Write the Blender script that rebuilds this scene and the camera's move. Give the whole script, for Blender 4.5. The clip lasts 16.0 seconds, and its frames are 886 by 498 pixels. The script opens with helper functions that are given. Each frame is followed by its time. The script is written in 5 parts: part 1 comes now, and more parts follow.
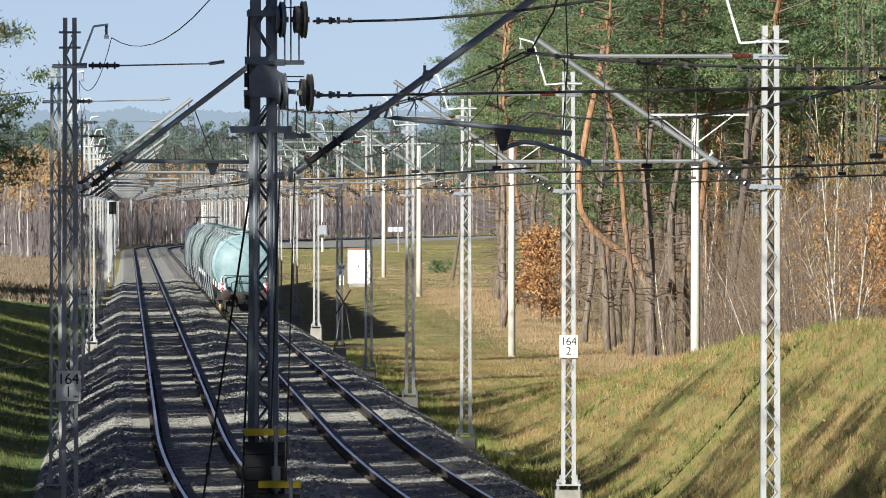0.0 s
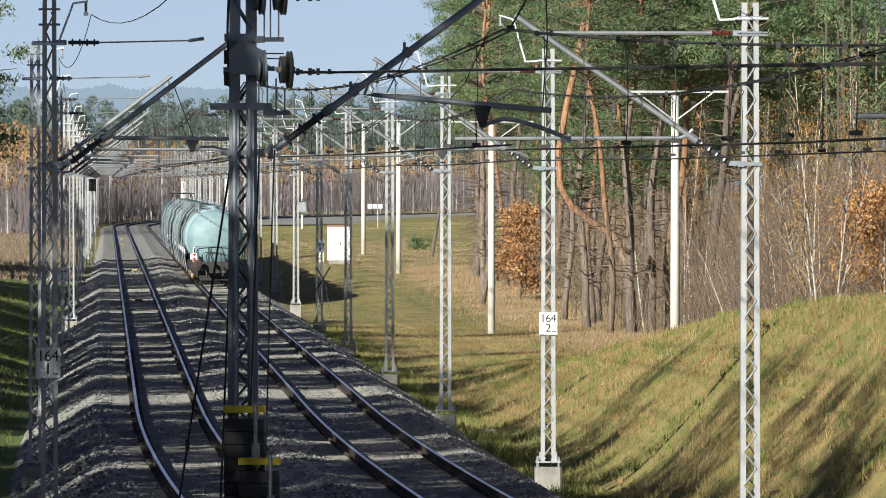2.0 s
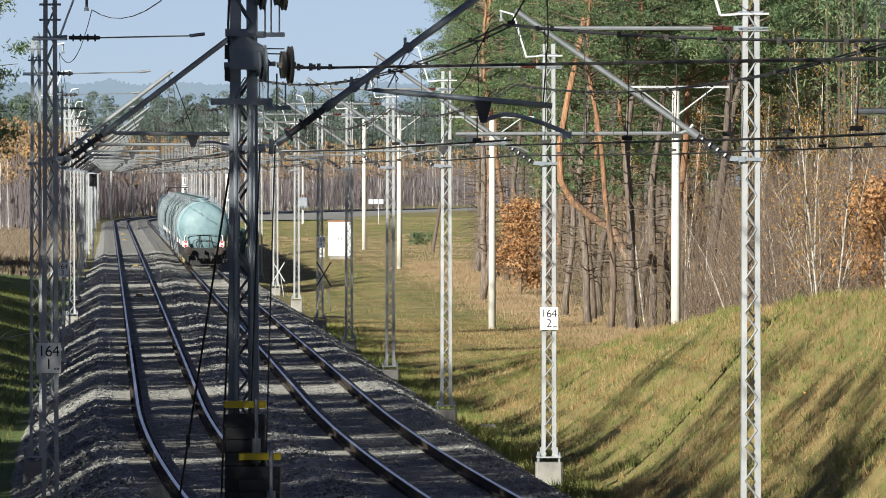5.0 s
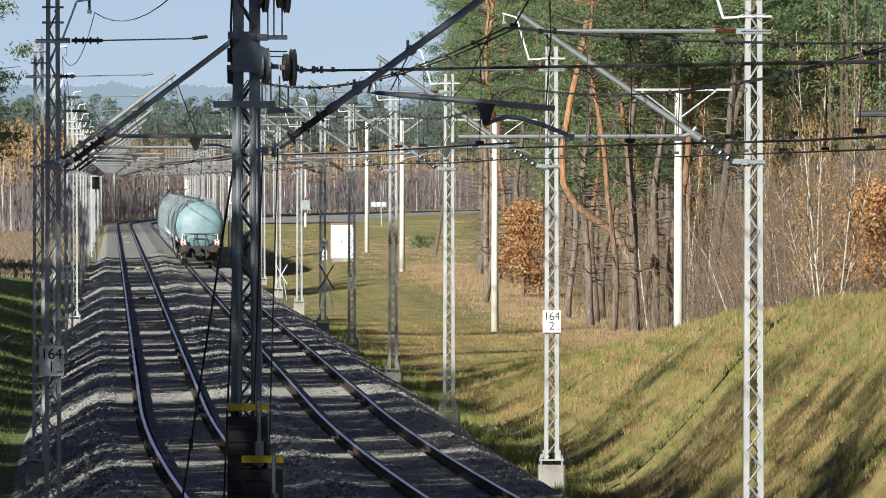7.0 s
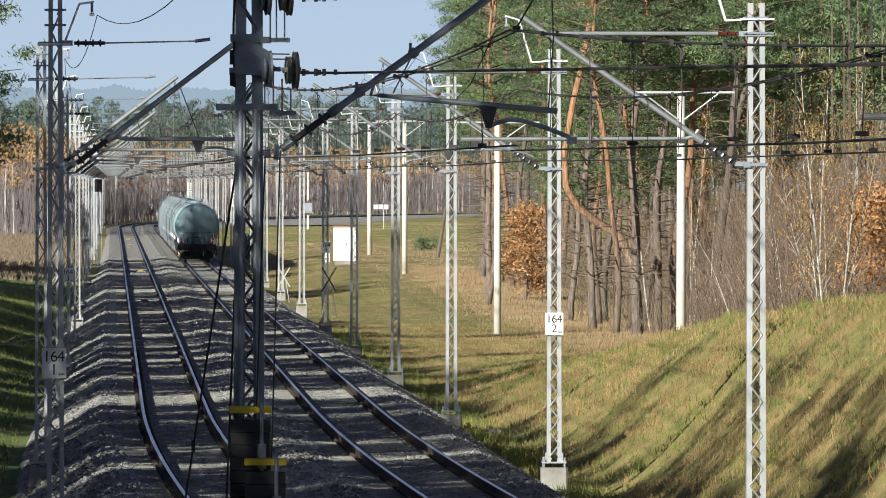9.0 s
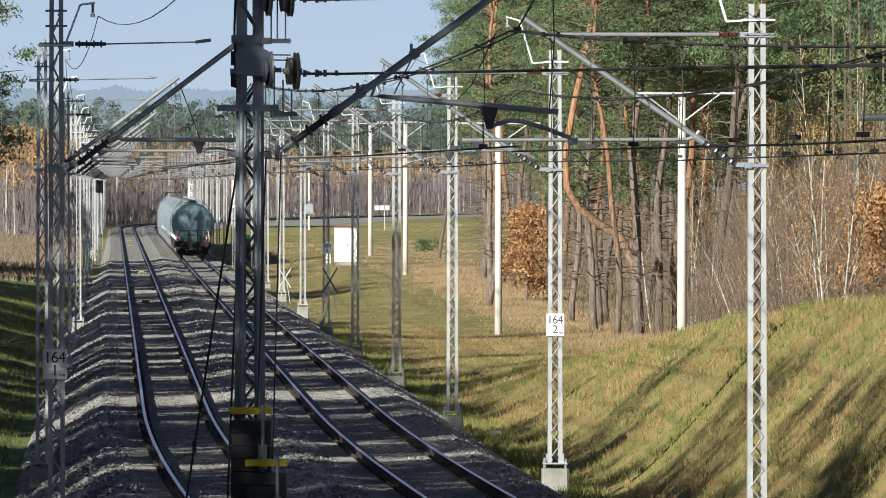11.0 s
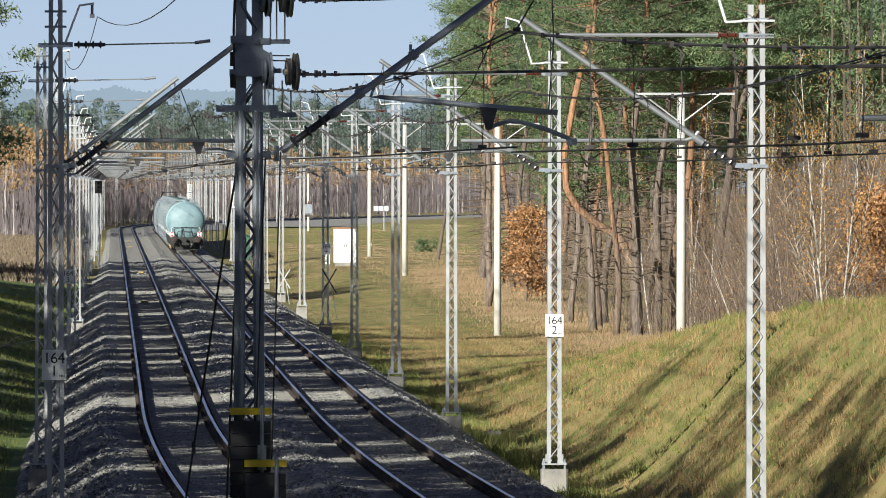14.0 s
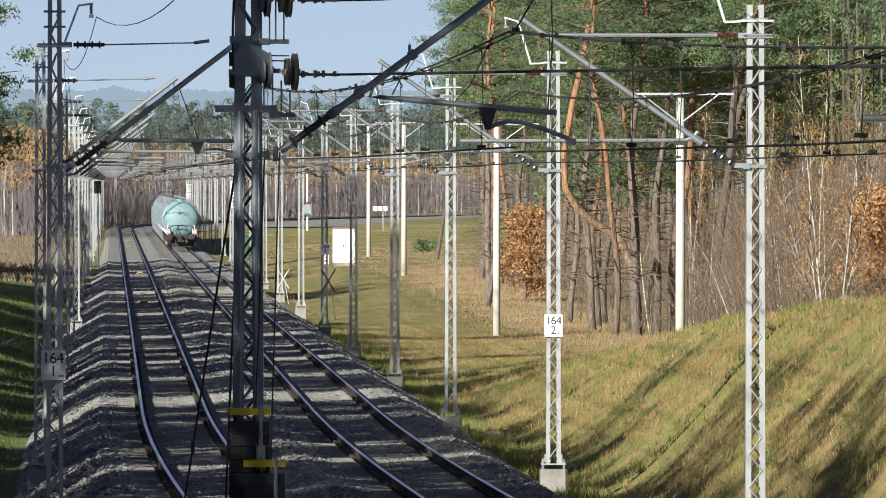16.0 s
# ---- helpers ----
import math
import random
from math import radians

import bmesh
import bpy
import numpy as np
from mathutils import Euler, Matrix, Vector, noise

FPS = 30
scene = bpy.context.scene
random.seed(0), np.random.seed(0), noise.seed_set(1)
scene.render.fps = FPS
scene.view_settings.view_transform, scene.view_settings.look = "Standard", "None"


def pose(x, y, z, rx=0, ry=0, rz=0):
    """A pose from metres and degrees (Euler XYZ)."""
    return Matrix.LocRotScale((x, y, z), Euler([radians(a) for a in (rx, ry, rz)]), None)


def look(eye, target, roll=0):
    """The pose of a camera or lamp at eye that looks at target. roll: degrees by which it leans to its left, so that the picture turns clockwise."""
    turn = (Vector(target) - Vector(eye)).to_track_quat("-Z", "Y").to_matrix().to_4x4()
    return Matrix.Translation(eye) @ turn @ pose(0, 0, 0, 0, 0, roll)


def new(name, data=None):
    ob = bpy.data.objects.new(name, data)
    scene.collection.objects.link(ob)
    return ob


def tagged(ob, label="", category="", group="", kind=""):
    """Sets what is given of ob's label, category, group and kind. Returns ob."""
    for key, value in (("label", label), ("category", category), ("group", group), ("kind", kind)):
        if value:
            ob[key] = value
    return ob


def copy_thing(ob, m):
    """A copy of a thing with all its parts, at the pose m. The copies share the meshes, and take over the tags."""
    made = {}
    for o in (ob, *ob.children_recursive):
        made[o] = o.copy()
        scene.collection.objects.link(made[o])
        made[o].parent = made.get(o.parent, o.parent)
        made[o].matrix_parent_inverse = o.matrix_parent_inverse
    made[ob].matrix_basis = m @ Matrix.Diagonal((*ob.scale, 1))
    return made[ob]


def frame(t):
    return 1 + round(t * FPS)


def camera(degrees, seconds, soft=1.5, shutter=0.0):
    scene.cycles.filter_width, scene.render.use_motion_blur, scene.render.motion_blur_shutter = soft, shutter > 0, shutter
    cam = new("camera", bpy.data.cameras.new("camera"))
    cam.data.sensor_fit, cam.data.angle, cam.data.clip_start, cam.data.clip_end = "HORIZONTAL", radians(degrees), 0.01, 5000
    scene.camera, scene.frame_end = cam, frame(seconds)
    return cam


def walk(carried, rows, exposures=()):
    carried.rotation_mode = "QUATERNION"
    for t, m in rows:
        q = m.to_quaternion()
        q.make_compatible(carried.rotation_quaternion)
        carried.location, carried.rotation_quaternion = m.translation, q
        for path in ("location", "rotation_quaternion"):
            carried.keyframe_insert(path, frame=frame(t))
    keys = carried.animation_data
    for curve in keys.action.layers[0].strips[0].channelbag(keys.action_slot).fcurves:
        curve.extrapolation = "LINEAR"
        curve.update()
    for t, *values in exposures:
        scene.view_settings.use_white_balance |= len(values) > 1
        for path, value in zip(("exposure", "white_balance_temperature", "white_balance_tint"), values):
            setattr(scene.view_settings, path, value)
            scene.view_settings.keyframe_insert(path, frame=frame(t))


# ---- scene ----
cam = camera(4.776, 16.0, soft=0.95)
# seconds, turn to the left and tilt, in degrees; the tripod stands on a road bridge over the line
AIM = [(0.0, 0.0725, -0.2447), (0.5, 0.028, -0.2865), (1.0, -0.0046, -0.324), (1.5, -0.0225, -0.3475),
       (2.0, -0.0372, -0.369), (2.5, -0.0456, -0.380), (3.0, -0.0466, -0.389), (3.5, -0.0466, -0.394),
       (4.0, -0.0421, -0.397), (6.5, -0.0235, -0.3846), (7.0, -0.0186, -0.380), (7.5, -0.014, -0.3752),
       (8.0, -0.0100, -0.3716), (8.5, -0.0085, -0.3696), (9.0, -0.0050, -0.366), (11.5, 0.0, -0.3605),
       (12.0, 0.0, -0.3590), (12.5, 0.0, -0.3570), (13.0, -0.001, -0.3570), (13.5, -0.0030, -0.3570),
       (14.0, -0.0040, -0.3575), (14.5, -0.0046, -0.3595), (15.0, -0.0056, -0.3595), (15.5, -0.0075, -0.3575),
       (16.0, -0.0090, -0.3570)]
# the picture darkens a little as the sky leaves it
EXPOSURES = [(0.0, 1.04), (0.5, 1.02), (1.0, 0.99), (1.5, 0.96), (2.0, 0.94), (16.0, 0.94)]
walk(cam, [(t, pose(0, 0, 5.3, 90 + tilt, 0, turn)) for t, turn, tilt in AIM], EXPOSURES)

# ---- sky and sun ----
SUN_AZ, SUN_EL = radians(212), radians(19.5)
sky_world = bpy.data.worlds.new("world")
scene.world = sky_world
sky_world.use_nodes = True
_n = sky_world.node_tree.nodes
_sky = _n.new("ShaderNodeTexSky")
_sky.sky_type = "NISHITA"
_sky.sun_disc = False
_sky.sun_elevation, _sky.sun_rotation = SUN_EL, SUN_AZ
_sky.air_density, _sky.dust_density, _sky.ozone_density = 0.40, 0.1, 3.0
_hs = _n.new("ShaderNodeHueSaturation")
_hs.inputs["Hue"].default_value, _hs.inputs["Saturation"].default_value = 0.515, 0.77
sky_world.node_tree.links.new(_sky.outputs[0], _hs.inputs["Color"])
sky_world.node_tree.links.new(_hs.outputs[0], _n["Background"].inputs[0])
_n["Background"].inputs[1].default_value = 0.041
_sun = new("sun", bpy.data.lights.new("sun", "SUN"))
_sun.data.energy, _sun.data.angle, _sun.data.color = 4.3, radians(0.7), (0.97, 0.935, 0.83)
_sun.matrix_world = look((100 * math.sin(SUN_AZ), 100 * math.cos(SUN_AZ), 100 * math.tan(SUN_EL)), (0, 0, 0))


# ---- materials ----
def shader(name, colors, rough=0.7, metal=0.0, scale=3.0, detail=6.0, bump=0.0, bump_scale=30.0, coat=0.0, per_object=0.0,
           per_island=0.0, stretch=(1, 1, 1), through_light=0.0, grain=0.65):
    """colors: two to four base colours that a two-scale noise mixes."""
    m = bpy.data.materials.new(name)
    m.use_nodes = True
    nt = m.node_tree
    b = nt.nodes["Principled BSDF"]
    co = nt.nodes.new("ShaderNodeTexCoord")
    mp = nt.nodes.new("ShaderNodeMapping")
    mp.inputs["Scale"].default_value = stretch
    nt.links.new(co.outputs["Object"], mp.inputs[0])
    n1 = nt.nodes.new("ShaderNodeTexNoise")
    n1.inputs["Scale"].default_value, n1.inputs["Detail"].default_value = scale, detail
    n1.inputs["Roughness"].default_value = grain
    nt.links.new(mp.outputs[0], n1.inputs["Vector"])
    ramp = nt.nodes.new("ShaderNodeValToRGB")
    els = ramp.color_ramp.elements
    while len(els) < len(colors):
        els.new(0.5)
    for i, c in enumerate(colors):
        els[i].position = 0.32 + 0.36 * i / max(1, len(colors) - 1)
        els[i].color = (*c, 1)
    nt.links.new(n1.outputs["Fac"], ramp.inputs[0])
    out = ramp.outputs[0]
    for amount, source in ((per_object, "ob"), (per_island, "isl")):
        if amount:
            if source == "ob":
                r = nt.nodes.new("ShaderNodeObjectInfo").outputs["Random"]
            else:
                r = nt.nodes.new("ShaderNodeNewGeometry").outputs["Random Per Island"]
            mr = nt.nodes.new("ShaderNodeMapRange")
            mr.inputs["To Min"].default_value, mr.inputs["To Max"].default_value = 1 - amount, 1 + amount
            nt.links.new(r, mr.inputs["Value"])
            hs = nt.nodes.new("ShaderNodeHueSaturation")
            nt.links.new(mr.outputs[0], hs.inputs["Value"])
            nt.links.new(out, hs.inputs["Color"])
            out = hs.outputs[0]
    nt.links.new(out, b.inputs["Base Color"])
    b.inputs["Roughness"].default_value, b.inputs["Metallic"].default_value = rough, metal
    b.inputs["Coat Weight"].default_value = coat
    if bump:
        n2 = nt.nodes.new("ShaderNodeTexNoise")
        n2.inputs["Scale"].default_value, n2.inputs["Detail"].default_value = bump_scale, 4.0
        nt.links.new(mp.outputs[0], n2.inputs["Vector"])
        bp = nt.nodes.new("ShaderNodeBump")
        bp.inputs["Strength"].default_value, bp.inputs["Distance"].default_value = bump, 0.05
        nt.links.new(n2.outputs["Fac"], bp.inputs["Height"])
        nt.links.new(bp.outputs[0], b.inputs["Normal"])
    if through_light:
        tr = nt.nodes.new("ShaderNodeBsdfTranslucent")
        nt.links.new(out, tr.inputs[0])
        mx = nt.nodes.new("ShaderNodeMixShader")
        mx.inputs[0].default_value = through_light
        nt.links.new(b.outputs[0], mx.inputs[1])
        nt.links.new(tr.outputs[0], mx.inputs[2])
        nt.links.new(mx.outputs[0], nt.nodes["Material Output"].inputs[0])
    return m


M_STEEL = shader("galvanised_steel", [(0.31, 0.325, 0.34), (0.44, 0.455, 0.465)], 0.55, 0.25, 2.5, per_object=0.06)
# weathered fittings; the dark blue also stands for shade on the anchor mast
M_STEEL_OLD_SHADE = shader("weathered_steel_shade_blue", [(0.19, 0.22, 0.26), (0.31, 0.345, 0.39)], 0.55, 0.25, 3.0)
M_ZINC = shader("bright_zinc", [(0.62, 0.66, 0.68), (0.75, 0.78, 0.8)], 0.4, 0.35, 4.0)
M_TUBE = shader("cantilever_tube", [(0.23, 0.25, 0.265), (0.35, 0.37, 0.385)], 0.45, 0.5, 3.0)
M_TURN = shader("weathered_bronze", [(0.26, 0.235, 0.20), (0.38, 0.345, 0.29)], 0.6, 0.2, 12.0)
M_WIRE = shader("wire", [(0.018, 0.017, 0.017), (0.04, 0.037, 0.035)], 0.6, 0.0, 5.0)
M_GLAZE = shader("brown_glaze", [(0.07, 0.018, 0.012), (0.11, 0.03, 0.02)], 0.2, 0, 8.0, coat=0.5)
M_INSUL = shader("grey_insulator", [(0.03, 0.03, 0.034), (0.06, 0.06, 0.064)], 0.35, 0, 8.0)
M_CONC = shader("concrete", [(0.19, 0.187, 0.175), (0.26, 0.25, 0.23), (0.31, 0.30, 0.275)], 0.85, 0, 2.2, bump=0.3, per_object=0.08)
M_POLE = shader("pale_concrete", [(0.56, 0.55, 0.50), (0.68, 0.66, 0.60)], 0.8, 0, 1.5, bump=0.2)
M_SLEEPER = shader("sleeper_concrete", [(0.17, 0.17, 0.158), (0.27, 0.265, 0.24)], 0.9, 0, 3.0, bump=0.4, per_object=0.12, per_island=0.12)
M_BALLAST = shader("ballast", [(0.11, 0.116, 0.114), (0.30, 0.30, 0.283), (0.54, 0.515, 0.455)], 0.92, 0, 8.0, 12, bump=1.0, bump_scale=16, stretch=(1, 0.3, 1), grain=0.8)
M_STONE = shader("ballast_stone", [(0.14, 0.145, 0.145), (0.28, 0.28, 0.265)], 0.9, 0, 6.0, per_island=0.35)
M_RAILTOP = shader("polished_rail", [(0.70, 0.70, 0.71), (0.78, 0.78, 0.79)], 0.3, 1.0, 1.0)
M_RAIL = shader("rusty_rail", [(0.026, 0.019, 0.016), (0.055, 0.037, 0.028)], 0.8, 0.2, 6.0)
M_CLIP = shader("rail_fastening", [(0.022, 0.019, 0.018), (0.05, 0.04, 0.034)], 0.7, 0.3, 6.0)
M_GRASS = shader("bank_grass", [(0.075, 0.105, 0.022), (0.195, 0.198, 0.056), (0.305, 0.235, 0.09), (0.365, 0.255, 0.112)], 0.95, 0, 0.8, 15, bump=0.6,
                 bump_scale=18, stretch=(1, 0.4, 1), grain=0.74)
M_LAWN = shader("fresh_bank_grass", [(0.055, 0.10, 0.018), (0.115, 0.175, 0.038), (0.19, 0.21, 0.06)], 0.95, 0, 0.8, 15, bump=1.0,
                bump_scale=18, stretch=(1, 0.4, 1), grain=0.84)
M_TANK = shader("tank_paint", [(0.115, 0.19, 0.22), (0.18, 0.28, 0.315), (0.225, 0.335, 0.37)], 0.58, 0.0, 1.1, 12, bump=0.15, bump_scale=3)
M_TANK_OLD = shader("dirty_tank_paint", [(0.06, 0.095, 0.095), (0.125, 0.19, 0.19), (0.19, 0.275, 0.275)], 0.65, 0.0, 1.4, 12, stretch=(1, 1, 0.35))
M_TANK_GREY = shader("sooty_tank_paint", [(0.045, 0.07, 0.07), (0.09, 0.135, 0.135), (0.15, 0.21, 0.21)], 0.7, 0.0, 1.2, 12, stretch=(1, 1, 0.35))
M_FRAME = shader("wagon_underframe", [(0.011, 0.013, 0.015), (0.028, 0.028, 0.028)], 0.7, 0.1, 4.0)
M_BUFFER = shader("buffer_rust", [(0.028, 0.02, 0.019), (0.055, 0.038, 0.034)], 0.7, 0.3, 6.0)
M_AXLE = shader("wheel_steel", [(0.035, 0.03, 0.028), (0.075, 0.06, 0.05)], 0.6, 0.3, 6.0)
M_WHITE = shader("white_paint", [(0.74, 0.75, 0.74), (0.82, 0.82, 0.81)], 0.5, 0, 2.0)
M_RED = shader("red_paint", [(0.55, 0.02, 0.03), (0.65, 0.04, 0.04)], 0.45, 0, 3.0)
M_YELLOW = shader("yellow_paint", [(0.62, 0.45, 0.01), (0.72, 0.54, 0.02)], 0.5, 0, 5.0)
M_OCHRE = shader("faded_yellow", [(0.24, 0.17, 0.06), (0.34, 0.25, 0.08)], 0.7, 0, 5.0)
M_BLACK = shader("black_paint", [(0.010, 0.010, 0.012), (0.022, 0.022, 0.025)], 0.5, 0, 5.0)
M_INK = shader("sign_black", [(0.012, 0.012, 0.014), (0.02, 0.02, 0.02)], 0.6)
M_BRICK = shader("orange_roof", [(0.24, 0.12, 0.07), (0.32, 0.17, 0.10)], 0.7)
M_GREENP = shader("green_fence", [(0.03, 0.09, 0.06), (0.05, 0.12, 0.08)], 0.5)


M_LOCO = shader("locomotive_paint", [(0.05, 0.08, 0.09), (0.08, 0.11, 0.12)], 0.4, 0, 2.0)
M_GLASS = shader("dark_glass", [(0.01, 0.012, 0.014), (0.02, 0.022, 0.025)], 0.08)
M_REDLAMP = shader("red_lamp_glow", [(0.6, 0.02, 0.02), (0.7, 0.03, 0.03)], 0.4)
M_REDLAMP.node_tree.nodes["Principled BSDF"].inputs["Emission Color"].default_value = (1.0, 0.03, 0.04, 1)
M_REDLAMP.node_tree.nodes["Principled BSDF"].inputs["Emission Strength"].default_value = 6.0


def bark_shader(name, low, high, turn_z, scale=11.0):
    """Bark whose colour turns from low to high about turn_z metres up the trunk."""
    m = shader(name, [low, low], 0.9, 0, scale, 8, bump=1.0, bump_scale=14, per_object=0.25, stretch=(1, 1, 0.22))
    nt = m.node_tree
    ramp = [n for n in nt.nodes if n.type == "VALTORGB"][0]
    ramp.color_ramp.elements[0].color = (*[c * 0.38 for c in low], 1)
    ramp.color_ramp.elements[1].color = (*[c * 1.5 for c in low], 1)
    hi = nt.nodes.new("ShaderNodeValToRGB")
    hi.color_ramp.elements[0].color, hi.color_ramp.elements[1].color = (*[c * 0.5 for c in high], 1), (*[min(1, c * 1.35) for c in high], 1)
    hi.color_ramp.elements[0].position, hi.color_ramp.elements[1].position = 0.35, 0.65
    nt.links.new(ramp.inputs[0].links[0].from_socket, hi.inputs[0])
    co = [n for n in nt.nodes if n.type == "TEX_COORD"][0]
    sep = nt.nodes.new("ShaderNodeSeparateXYZ")
    nt.links.new(co.outputs["Object"], sep.inputs[0])
    add = nt.nodes.new("ShaderNodeMath")
    add.operation = "MULTIPLY_ADD"
    add.inputs[1].default_value = 6.0
    nt.links.new(ramp.inputs[0].links[0].from_socket, add.inputs[0])
    nt.links.new(sep.outputs["Z"], add.inputs[2])
    mr = nt.nodes.new("ShaderNodeMapRange")
    mr.inputs["From Min"].default_value, mr.inputs["From Max"].default_value = turn_z + 1.5, turn_z + 5.0
    nt.links.new(add.outputs[0], mr.inputs["Value"])
    mix = nt.nodes.new("ShaderNodeMix")
    mix.data_type = "RGBA"
    nt.links.new(mr.outputs[0], mix.inputs["Factor"])
    nt.links.new(ramp.outputs[0], mix.inputs["A"])
    nt.links.new(hi.outputs[0], mix.inputs["B"])
    for link in list(ramp.outputs[0].links):
        if link.to_node != mix:
            nt.links.new(mix.outputs["Result"], link.to_socket)
    return m


M_PINEBARK = bark_shader("pine_bark", (0.15, 0.12, 0.10), (0.28, 0.15, 0.08), 12.0)
M_PINEBARK_RED = bark_shader("orange_pine_bark", (0.16, 0.118, 0.09), (0.27, 0.145, 0.08), 4.5)
# pine bark darkened for shade inside the wood; the timber prop shares it
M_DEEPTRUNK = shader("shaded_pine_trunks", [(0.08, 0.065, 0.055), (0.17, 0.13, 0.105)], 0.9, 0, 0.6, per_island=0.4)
M_BIRCHBARK = shader("birch_bark", [(0.10, 0.09, 0.08), (0.40, 0.38, 0.34), (0.60, 0.58, 0.53)], 0.8, 0, 3.0, 6, stretch=(0.6, 0.6, 2.5), per_object=0.15)
M_TWIG = shader("twigs", [(0.10, 0.075, 0.055), (0.20, 0.15, 0.11)], 0.9, 0, 1.2, per_island=0.35)
M_NEEDLE = shader("pine_needles", [(0.07, 0.13, 0.066), (0.155, 0.23, 0.11), (0.29, 0.33, 0.16)], 0.7, 0, 0.55, per_island=0.3, per_object=0.15,
                  through_light=0.45)
M_OAK = shader("dry_oak_leaves", [(0.24, 0.115, 0.045), (0.40, 0.215, 0.095), (0.54, 0.33, 0.17)], 0.8, 0, 1.2, per_island=0.3, through_light=0.12)
M_GOLD = shader("yellow_leaves", [(0.40, 0.215, 0.05), (0.55, 0.34, 0.10)], 0.8, 0, 1.0, per_island=0.35, through_light=0.35)
M_LARCH = shader("golden_larch", [(0.27, 0.185, 0.11), (0.37, 0.245, 0.125), (0.46, 0.30, 0.14)], 0.85, 0, 0.15, per_island=0.12, through_light=0.3)
# conifer green paled towards blue: the haze is in the base colour
M_FARGREEN_HAZE = shader("far_conifers_haze_tint", [(0.15, 0.21, 0.185), (0.215, 0.275, 0.235)], 0.9, 0, 0.06, per_island=0.04, through_light=0.6)
M_BELT = shader("young_pine_needles", [(0.05, 0.08, 0.03), (0.09, 0.125, 0.05)], 0.8, 0, 0.9, per_island=0.3)
# brown brush shifted towards violet, a little distance haze in the colour
M_FARBRUSH = shader("far_brush", [(0.098, 0.083, 0.088), (0.145, 0.122, 0.126)], 0.9, 0, 0.3, per_island=0.1)
M_THICKET = shader("thicket_twigs", [(0.095, 0.072, 0.055), (0.18, 0.13, 0.095)], 0.9, 0, 0.7, per_island=0.45)
M_FARTRUNK = shader("far_trunks", [(0.18, 0.16, 0.155), (0.44, 0.41, 0.39)], 0.9, 0, 0.4, per_island=0.3)
M_STRAW = shader("dry_grass", [(0.15, 0.098, 0.042), (0.28, 0.195, 0.085), (0.42, 0.315, 0.16)], 0.9, 0, 0.5, 10, per_island=0.35, through_light=0.15, stretch=(1, 0.3, 1))
M_HAY = shader("bleached_field_grass", [(0.24, 0.168, 0.098), (0.32, 0.226, 0.136), (0.40, 0.29, 0.18)], 0.9, 0, 0.5, 10, per_island=0.08, through_light=0.12, stretch=(1, 0.3, 1))
M_BLADE = shader("green_grass", [(0.07, 0.12, 0.025), (0.165, 0.19, 0.05), (0.27, 0.22, 0.085)], 0.9, 0, 0.6, 10, per_island=0.3, through_light=0.15, stretch=(1, 0.3, 1))
M_SCRUB = shader("brown_scrub", [(0.12, 0.09, 0.065), (0.20, 0.155, 0.11)], 0.9, 0, 0.3, per_island=0.25)
# the blue is distance haze put into the ridge's colour
M_HILL_HAZE = shader("far_hills_haze_blue", [(0.13, 0.185, 0.26), (0.15, 0.205, 0.28)], 1.0, 0, 0.01)


